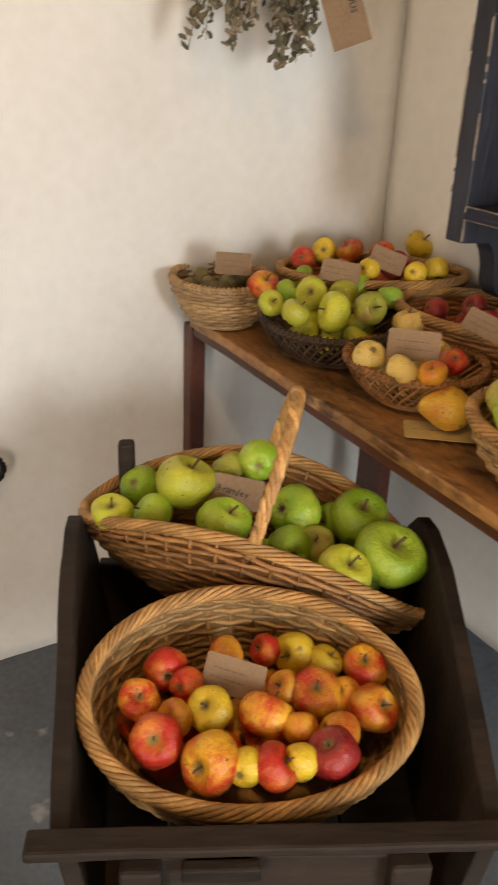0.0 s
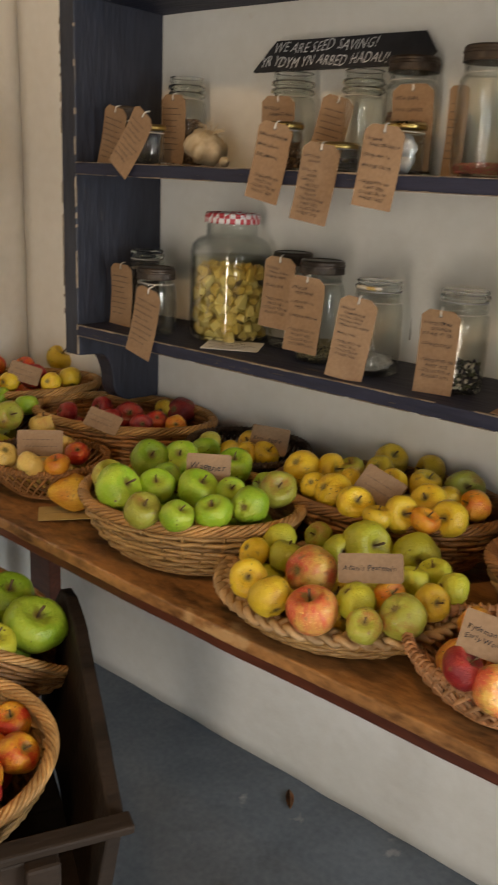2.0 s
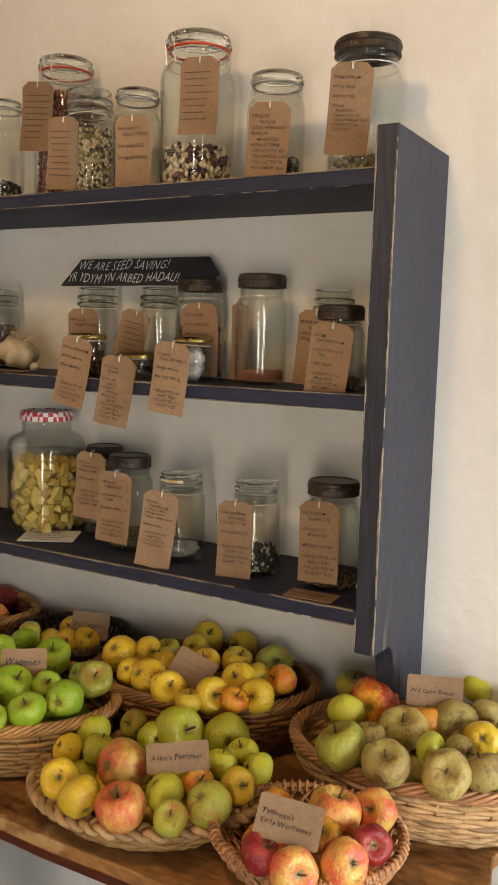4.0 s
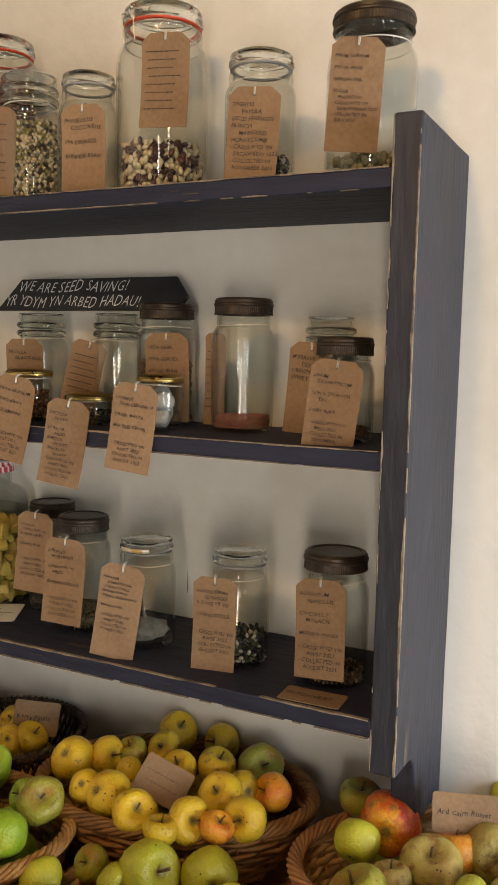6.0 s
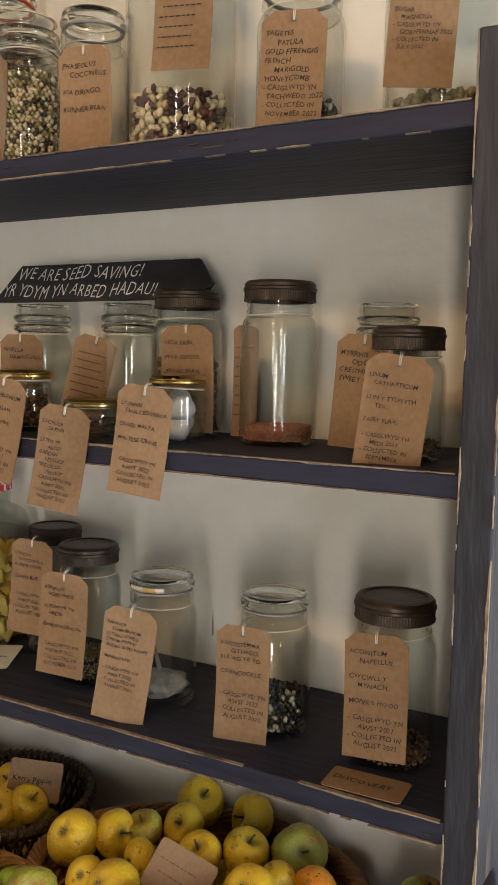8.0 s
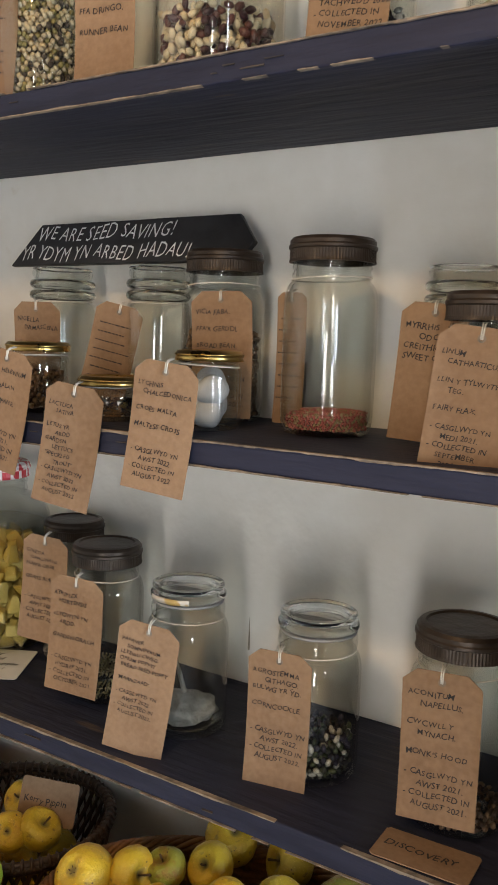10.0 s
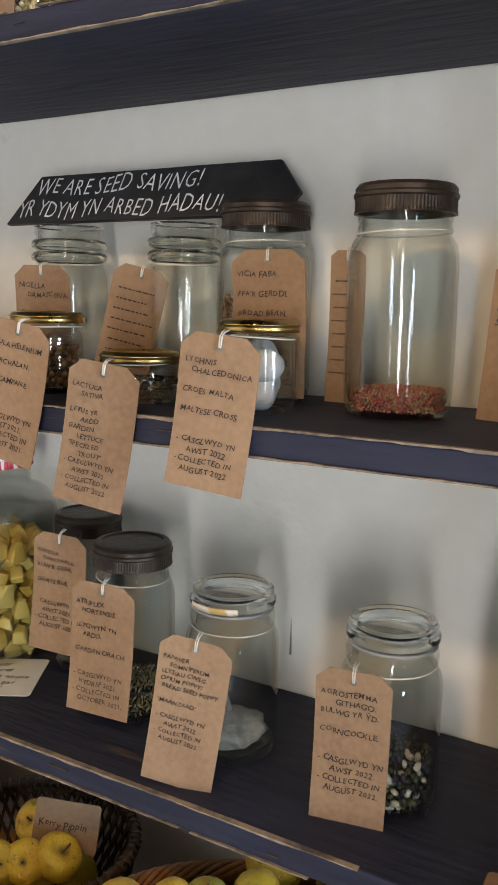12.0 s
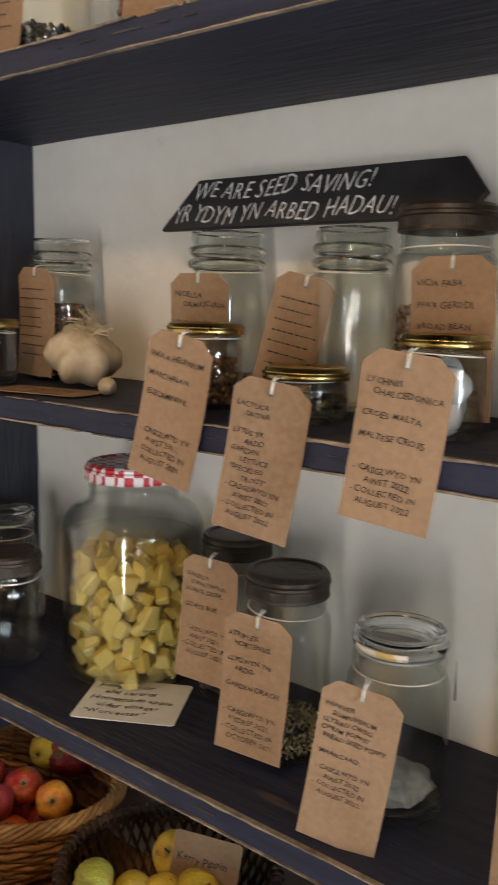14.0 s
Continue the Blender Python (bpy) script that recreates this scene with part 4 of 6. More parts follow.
def solid_glass(name, tint):
    """Thick pressed glass that bends what is seen through it."""
    m = bpy.data.materials.new(name)
    m.use_nodes = True
    p = m.node_tree.nodes["Principled BSDF"]
    p.inputs["Base Color"].default_value = (*tint, 1)
    p.inputs["Roughness"].default_value, p.inputs["IOR"].default_value, p.inputs["Transmission Weight"].default_value = 0.05, 1.33, 1.0
    return m


GLASS = thin_glass("jar_glass", (0.962, 0.972, 0.960), 0.045)
THICKGLASS = solid_glass("thick_lid_glass", (0.95, 0.98, 0.97))
LIQUID = thin_glass("pickling_liquid", (0.95, 0.92, 0.76), 0.01)
LIDMAT = mat("bronzed_lid", (0.026, 0.018, 0.013), (0.062, 0.045, 0.033), 30, 0.42, 0.2, metal=0.45)
GOLD = mat("gold_lid", (0.50, 0.34, 0.10), (0.66, 0.47, 0.17), 30, 0.3, 0.05, metal=1.0)
RUBBER = mat("grey_rubber", (0.22, 0.23, 0.23), (0.32, 0.32, 0.32), 30, 0.6, 0.1)
REDSEAL = mat("orange_red_rubber", (0.55, 0.05, 0.02), (0.7, 0.09, 0.04), 30, 0.5, 0.1)
WIRE = mat("clip_wire", (0.35, 0.34, 0.32), (0.55, 0.54, 0.5), 40, 0.35, 0.1, metal=1.0)
KRAFT = mat("kraft_card", (0.235, 0.145, 0.086), (0.31, 0.20, 0.122), 14, 0.85, 0.25, fine=180, fine_mix=0.45, spread=0.1, spec=0.2, bump_dist=0.003)
PAPER = mat("white_paper", (0.66, 0.65, 0.62), (0.76, 0.75, 0.72), 9, 0.8, 0.1)
FADED = mat("faded_ink", (0.10, 0.06, 0.04), (0.17, 0.11, 0.075), 50, 0.8, 0.0)
INK = mat("dark_ink", (0.012, 0.010, 0.010), (0.03, 0.022, 0.02), 50, 0.7, 0.0)
GOLDPAPER = mat("gold_and_white_sticker", (0.48, 0.33, 0.12), (0.62, 0.58, 0.52), 55, 0.4, 0.0, lo=0.45, hi=0.5)
TANPAPER = mat("yellowed_paper", (0.5, 0.36, 0.13), (0.6, 0.45, 0.2), 12, 0.8, 0.1)
CHALK = mat("white_chalk_pen", (0.55, 0.55, 0.55), (0.8, 0.8, 0.8), 90, 0.8, 0.0)
STRING = mat("white_string", (0.6, 0.57, 0.5), (0.75, 0.72, 0.66), 60, 0.9, 0.2)
COTTON = mat("white_cotton", (0.50, 0.50, 0.52), (0.66, 0.66, 0.68), 30, 0.95, 0.4)
BLACKBOARD = mat("black_painted_board", (0.006, 0.006, 0.008), (0.018, 0.018, 0.022), 18, 0.5, 0.2)


def island_mat(name, stops, rough=0.5):
    """Pieces of several colours, picked piece by piece."""
    m = bpy.data.materials.new(name)
    m.use_nodes = True
    n, l = m.node_tree.nodes, m.node_tree.links
    geo, r = n.new("ShaderNodeNewGeometry"), n.new("ShaderNodeValToRGB")
    r.color_ramp.interpolation = "CONSTANT"
    e = r.color_ramp.elements
    while len(e) < len(stops):
        e.new(0.5)
    for i, c in enumerate(stops):
        e[i].position, e[i].color = i / len(stops), (*c, 1)
    l.new(geo.outputs["Random Per Island"], r.inputs[0])
    l.new(r.outputs[0], n["Principled BSDF"].inputs["Base Color"])
    n["Principled BSDF"].inputs["Roughness"].default_value = rough
    return m


BEANS = island_mat("mixed_beans", ((0.78, 0.64, 0.42), (0.72, 0.56, 0.34), (0.06, 0.02, 0.025), (0.82, 0.70, 0.50), (0.14, 0.05, 0.04)), 0.35)
SPECKLED = island_mat("speckled_seed", ((0.68, 0.54, 0.34), (0.08, 0.06, 0.05), (0.55, 0.46, 0.34), (0.30, 0.25, 0.10), (0.75, 0.66, 0.5)))
CHUNKS = island_mat("pale_apple_chunks", ((0.74, 0.60, 0.24), (0.78, 0.67, 0.32), (0.64, 0.48, 0.16)), 0.4)
BROWNSEED = island_mat("brown_seed", ((0.16, 0.09, 0.05), (0.25, 0.15, 0.08), (0.09, 0.05, 0.03)))
REDBEAN = island_mat("red_brown_beans", ((0.22, 0.05, 0.03), (0.3, 0.1, 0.06), (0.14, 0.03, 0.02)), 0.35)
CHAFF = island_mat("seed_chaff", ((0.33, 0.27, 0.13), (0.22, 0.18, 0.09), (0.42, 0.34, 0.2)))
PINKSEED = island_mat("pink_and_straw_seed", ((0.42, 0.10, 0.09), (0.36, 0.27, 0.14), (0.5, 0.16, 0.13)))
DARKSEED = island_mat("dark_seed_mix", ((0.015, 0.012, 0.015), (0.03, 0.03, 0.02), (0.45, 0.42, 0.36), (0.06, 0.07, 0.03), (0.02, 0.015, 0.03)))


def grains(radius, height, size, seed, squash=0.7, z0=0.006, chunk=False, uneven=0.0):
    """Loose pieces that fill a jar's foot: closely set, each turned its own way."""
    bm = bmesh.new()
    rs_ = random.Random(seed)
    if chunk:
        proto = bmesh.new()
        bmesh.ops.create_cube(proto, size=1.5)
        bmesh.ops.bevel(proto, geom=proto.edges[:], offset=0.18, segments=1, affect="EDGES")
    else:
        proto = bmesh.new()
        bmesh.ops.create_icosphere(proto, subdivisions=1, radius=1)
    pv = [v.co.copy() for v in proto.verts]
    pf = [[v.index for v in f.verts] for f in proto.faces]
    proto.free()
    verts, faces = [], []
    step = size * 1.55
    k = int(radius / step) + 1
    layer = 0
    z = z0 + size * 0.6
    while z < z0 + height:
        for i in range(-k, k + 1):
            for j in range(-k, k + 1):
                x, y = (i + 0.5 * (layer % 2)) * step + rs_.uniform(-.3, .3) * size, (j + 0.5 * (layer % 2)) * step + rs_.uniform(-.3, .3) * size
                d = math.hypot(x, y)
                top = z > z0 + height - step * 1.2
                if d > radius - size * 0.75 or (d < radius - size * 3.2 and not top):
                    continue
                zz = z + rs_.uniform(-.3, .3) * size
                if zz > z0 + height + uneven * (x + 0.6 * y) / radius:
                    continue
                q = Euler((rs_.uniform(0, 6), rs_.uniform(0, 6), rs_.uniform(0, 6))).to_matrix()
                s = size * rs_.uniform(0.85, 1.15)
                sc_ = Vector((s, s * squash, s * (squash if not chunk else rs_.uniform(0.5, 1))))
                o = len(verts)
                jit = 0.65 if chunk else 0.0
                sk = Vector((rs_.uniform(-1, 1), rs_.uniform(-1, 1), rs_.uniform(-1, 1))) * jit
                verts += [tuple(q @ Vector((c.x * sc_.x * (1 + sk.x * c.z), c.y * sc_.y * (1 + sk.y * c.x), c.z * sc_.z * (1 + sk.z * c.y))) + Vector((x, y, zz))) for c in pv]
                faces += [[o + a for a in f] for f in pf]
        z += step * 0.8
        layer += 1
    me = bpy.data.meshes.new("grains")
    me.from_pydata(verts, [], faces)
    bm.from_mesh(me)
    bpy.data.meshes.remove(me)
    return bm


def bead(r, z0, z1, out):
    """A rounded ring that stands proud of a neck."""
    d = z1 - z0
    return [(r, z0), (r + out * 0.75, z0 + d * 0.14), (r + out, z0 + d * 0.38), (r + out, z0 + d * 0.62), (r + out * 0.75, z0 + d * 0.86), (r, z1)]


def jar_body(r, h, neck, body_frac, kind, thick=0.0026):
    """The outside and the inside of a jar in one turned glass skin: foot, wall, round shoulder and a beaded neck."""
    hb = h * body_frac
    fall = min(0.034, max(0.010, (r - neck) * 2.6))
    out = [(0.0, 0.003), (r * 0.6, 0.003), (r * 0.80, 0.0), (r * 0.90, 0.001), (r * 0.97, 0.006), (r, 0.014), (r, 0.022), (r, (hb - fall) * 0.5), (r, hb - fall)]
    out += [(neck + (r - neck) * math.cos(q * math.pi / 12), hb - fall + fall * math.sin(q * math.pi / 12)) for q in range(1, 6)]
    out += [(neck, hb + 0.001)]
    room = h - hb
    if kind == "open":
        for f0, f1, o in ((0.10, 0.38, 0.085), (0.42, 0.70, 0.08), (0.78, 0.97, 0.03)):
            out += bead(neck, hb + room * f0, hb + room * f1, r * o + 0.0005)
    elif kind in ("clip", "seal"):
        out += bead(neck, hb + room * 0.08, hb + room * 0.92, r * 0.06)
    else:
        out += bead(neck, hb + room * 0.12, hb + room * 0.34, 0.0012) + bead(neck, hb + room * 0.45, hb + room * 0.62, 0.0012)
    out += [(neck, h - 0.0012), (neck - 0.001, h)]
    t = thick
    inn = [(neck - t, h - 0.001), (neck - t, hb)] + [(neck + (r - neck) * math.cos(q * math.pi / 12) - t, hb - fall + fall * math.sin(q * math.pi / 12) - 0.001) for q in (4, 2)] + [(r - t, hb - fall), (r - t, 0.016), (r * 0.93 - t, 0.009), (r * 0.6, 0.0066), (0.0, 0.0066)]
    bm = lathe(out + inn, 48)
    panels, depth = {"screw": (8, 0.020), "open": (10, 0.006), "clip": (6, 0.008)}.get(kind, (7, 0.004))
    for v in bm.verts:
        f = min(1, max(0, (v.co.z - 0.012) / 0.02)) * min(1, max(0, (hb - fall * 0.6 - v.co.z) / 0.03))
        k = 1 + depth * f * math.cos(panels * math.atan2(v.co.y, v.co.x))
        v.co.x *= k
        v.co.y *= k
    return bm


def screw_lid(rl, h, z, knurl=True):
    """A ribbed screw ring with a slightly raised middle."""
    bm = lathe([(rl * 0.2, z + h - 0.001), (rl * 0.78, z + h - 0.0012), (rl * 0.82, z + h + 0.0006), (rl * 0.94, z + h), (rl, z + h - 0.003), (rl, z + h * 0.72), (rl * 1.03, z + h * 0.66), (rl * 1.03, z + h * 0.55), (rl, z + h * 0.5), (rl, z + 0.003), (rl * 1.02, z), (rl * 0.94, z), (rl * 0.93, z + h - 0.004), (0.0, z + h - 0.004)], 180 if knurl else 64)
    c = bm.verts.new((0, 0, z + h - 0.001))
    first = [v for v in bm.verts if abs(v.co.z - (z + h - 0.001)) < 1e-6 and v is not c]
    first.sort(key=lambda v: math.atan2(v.co.y, v.co.x))
    for i in range(len(first)):
        bm.faces.new((first[i], first[(i + 1) % len(first)], c))
    bmesh.ops.recalc_face_normals(bm, faces=bm.faces[:])
    for v in bm.verts:
        if knurl and math.hypot(v.co.x, v.co.y) > rl * 0.97 and v.co.z < z + h * 0.53:
            a = round(math.atan2(v.co.y, v.co.x) / (2 * math.pi) * 180)
            if a % 2:
                v.co.x *= 0.991
                v.co.y *= 0.991
    return bm


def jar(name, label, x, y, z, r, h, kind, fill=None):
    ob = empty(name, pose(x, y, z + 0.0012, 0, 0, (x * 977) % 360), label, "jar", "jars on the wall shelf")
    lid_h = {"screw": 0.0235, "gold": 0.010, "open": 0.0, "clip": 0.020, "seal": 0.026, "big": 0.02}[kind]
    bh = h - lid_h + (0.008 if kind in ("screw", "gold", "big") else 0)
    neck = {"screw": r * 0.83, "gold": r * 0.9, "open": r * 0.81, "clip": r * 0.84, "seal": r * 0.8, "big": r * 0.62}[kind]
    frac = {"screw": 0.85, "gold": 0.83, "open": 0.76, "clip": 0.87, "seal": 0.90, "big": 0.86}[kind]
    part("glass", jar_body(r, bh, neck, frac, kind), GLASS, ob, "clear glass", True)
    if kind == "screw":
        part("lid", screw_lid(neck + 0.0042, lid_h, h - lid_h), LIDMAT, ob, "dark bronzed screw lid")
    elif kind == "gold":
        part("lid", screw_lid(neck + 0.0045, lid_h, h - lid_h, False), GOLD, ob, "shiny gold screw lid", True)
    elif kind == "big":
        part("lid", screw_lid(neck + 0.004, lid_h, h - lid_h), GINGHAM, ob, "red and white checked lid")
    elif kind == "open":
        room = bh - bh * frac
        for f0, f1, o in ((0.10, 0.36, 0.085), (0.44, 0.68, 0.08)):
            ringp = bead(neck + 0.0006, bh * frac + room * f0, bh * frac + room * f1, r * o + 0.001)
            part("thread", lathe(ringp + [ringp[0]], 40), THICKGLASS, ob, "thick moulded glass thread", True)
        part("rim", lathe([(neck - 0.003, bh), (neck - 0.001, bh + 0.0015), (neck + 0.001, bh + 0.0015), (neck + 0.002, bh), (neck - 0.003, bh)], 40), THICKGLASS, ob, "thick rounded glass rim", True)
    elif kind in ("clip", "seal"):
        zz = bh
        part("seal", lathe([(neck * 0.9, zz), (neck * 1.04, zz), (neck * 1.04, zz + 0.0022), (neck * 0.9, zz + 0.0022), (neck * 0.9, zz)], 40), REDSEAL if kind == "seal" else RUBBER, ob, "rubber ring", True)
        top = lid_h - 0.0022
        prof = [(neck * 0.93, 0.10), (neck * 1.06, 0.12), (neck * 1.09, 0.22), (neck * 1.09, 0.40), (neck * 1.05, 0.50), (neck * 0.99, 0.55), (neck * 0.98, 0.66), (neck * 1.03, 0.72), (neck * 1.04, 0.84), (neck * 1.02, 0.96), (neck * 0.96, 1.0), (neck * 0.90, 0.98), (neck * 0.86, 0.93), (0, 0.92), (0, 0.66), (neck * 0.86, 0.64), (neck * 0.90, 0.40), (neck * 0.93, 0.10)]
        part("lid", lathe([(q, zz + 0.0023 + top * f) for q, f in prof], 48), THICKGLASS, ob, "clear stepped glass lid", True)
        if kind == "seal":
            bm = bmesh.new()
            for s in (-1, 1):
                tube(bm, [(neck * 1.07, s * 0.014, zz - 0.03), (neck * 1.12, s * 0.014, zz - 0.005), (neck * 1.12, s * 0.016, zz + 0.012), (neck * 0.5, s * 0.016, zz + lid_h + 0.001), (0, s * 0.012, zz + lid_h + 0.002)], 0.0011, 5)
            tube(bm, [(neck * 1.08, -0.014, zz - 0.03), (neck * 1.1, 0.014, zz - 0.03)], 0.0011, 5)
            tube(bm, [(neck * 1.02 * math.cos(a * math.pi / 20), neck * 1.02 * math.sin(a * math.pi / 20), zz - 0.006) for a in range(40)], 0.0011, 5, True)
            part("wire_clip", bm, WIRE, ob)
    if kind != "big":
        zs = bh * frac + (bh - bh * frac) * (0.02 if kind != "screw" else 0.12)
        part("string", tube(bmesh.new(), [((neck + 0.0012) * math.cos(a * math.pi / 18), (neck + 0.0012) * math.sin(a * math.pi / 18), zs + 0.0016 * math.sin(a * math.pi / 18 + x * 50)) for a in range(36)], 0.0007, 5, True), STRING, ob, "thin white string round the neck", True)
    if fill == "paper":
        band = lathe([(neck * 1.095, zz + 0.0045), (neck * 1.10, zz + 0.0045), (neck * 1.10, zz + 0.0105), (neck * 1.095, zz + 0.0105)], 60)
        lo, hi = radians(-125 - (x * 977) % 360), radians(-52 - (x * 977) % 360)
        bmesh.ops.delete(band, geom=[f for f in band.faces if not 0 <= (math.atan2(f.calc_center_median().y, f.calc_center_median().x) - lo) % (2 * math.pi) <= hi - lo], context="FACES")
        part("sticker", band, GOLDPAPER, ob, "narrow gold and white sticker", True)
    ri, z0 = r - 0.0042, 0.0075
    seed = int(abs(x) * 1000)
    if fill == "beans":
        part("contents", grains(ri, 0.075, 0.0068, seed, 0.62), BEANS, ob, "black and cream beans", True)
    elif fill == "speckled":
        part("contents", grains(ri, h * 0.62, 0.0042, seed, 0.75), SPECKLED, ob, "small speckled seeds", True)
    elif fill == "redbeans":
        part("contents", grains(ri, h * 0.74, 0.0066, seed, 0.6), REDBEAN, ob, "red-brown beans", True)
    elif fill == "brown":
        part("contents", grains(ri, h * 0.5, 0.0042, seed, 0.8), BROWNSEED, ob, "brown dried seed heads", True)
    elif fill == "chaff":
        part("contents", grains(ri, 0.028, 0.0034, seed, 0.35, uneven=0.008), CHAFF, ob, "straw-coloured chaff", True)
    elif fill == "pink":
        part("contents", grains(ri, 0.017, 0.0020, seed, 0.7, uneven=0.004), PINKSEED, ob, "pink and straw-coloured fine seed", True)
    elif fill == "dark":
        part("contents", grains(ri, 0.04, 0.0048, seed, 0.6, uneven=0.008), DARKSEED, ob, "dark seed with white bits", True)
    elif fill == "low":
        part("contents", grains(ri, 0.018, 0.0036, seed, 0.7, uneven=0.006), BROWNSEED, ob, "thin layer of brown seed", True)
    elif fill == "ochre":
        part("contents", grains(ri, 0.03, 0.0062, seed, 0.85), CHAFF, ob, "dried peas", True)
    elif fill == "cotton":
        bm = bmesh.new()
        rs_ = random.Random(seed)
        for q in range(5):
            b = bmesh.new()
            bmesh.ops.create_icosphere(b, subdivisions=3, radius=r * 0.48)
            for v in b.verts:
                v.co *= 1 + 0.25 * noise.noise(v.co * 60 + Vector((q, 0, 0)))
            join(bm, b, pose(rs_.uniform(-.3, .3) * r, rs_.uniform(-.3, .3) * r, r * 0.52 + q * (h * 0.55 - r * 0.4) / 4))
        part("contents", bm, COTTON, ob, "crumpled white paper twists", True)
    elif fill == "paper":
        b = bmesh.new()
        bmesh.ops.create_icosphere(b, subdivisions=3, radius=1.0)
        for v in b.verts:
            k = 1 + 0.35 * noise.noise(v.co * 1.7 + Vector((3, 1, 0))) + 0.18 * noise.noise(v.co * 4.5)
            v.co = Vector((v.co.x * r * 0.70 * k, v.co.y * r * 0.70 * k, 0.020 + max(-0.012, v.co.z * 0.018 * k)))
        part("contents", b, DUST, ob, "crumpled pale paper and seed dust", True)
        part("stem", tube(bmesh.new(), [(0.004, 0.004, 0.04), (0.012, 0.004, h * 0.42), (0.020, 0.0, h * 0.62)], lambda f: 0.0030 - 0.0012 * f, 6), CHAFFSTEM, ob, "dry grey poppy stem", True)
    elif fill == "chunks":
        part("contents", grains(ri * 1.0, h * 0.58, 0.0142, seed, 0.8, chunk=True), CHUNKS, ob, "pale yellow apple chunks")
        part("liquid", lathe([(0, 0.0085), (ri * 0.90, 0.0085), (ri * 0.985, 0.018), (ri * 0.985, h * 0.655), (ri * 0.96, h * 0.66), (0, h * 0.66)], 40), LIQUID, ob, "cloudy yellow pickling liquid", True)
    return ob


def check_mat():
    m = bpy.data.materials.new("gingham_lid")
    m.use_nodes = True
    n, l = m.node_tree.nodes, m.node_tree.links
    c, tc = n.new("ShaderNodeTexChecker"), n.new("ShaderNodeTexCoord")
    c.inputs["Color1"].default_value, c.inputs["Color2"].default_value, c.inputs["Scale"].default_value = (0.5, 0.03, 0.04, 1), (0.72, 0.66, 0.64, 1), 95
    l.new(tc.outputs["Object"], c.inputs[0])
    l.new(c.outputs[0], n["Principled BSDF"].inputs["Base Color"])
    n["Principled BSDF"].inputs["Roughness"].default_value = 0.35
    return m


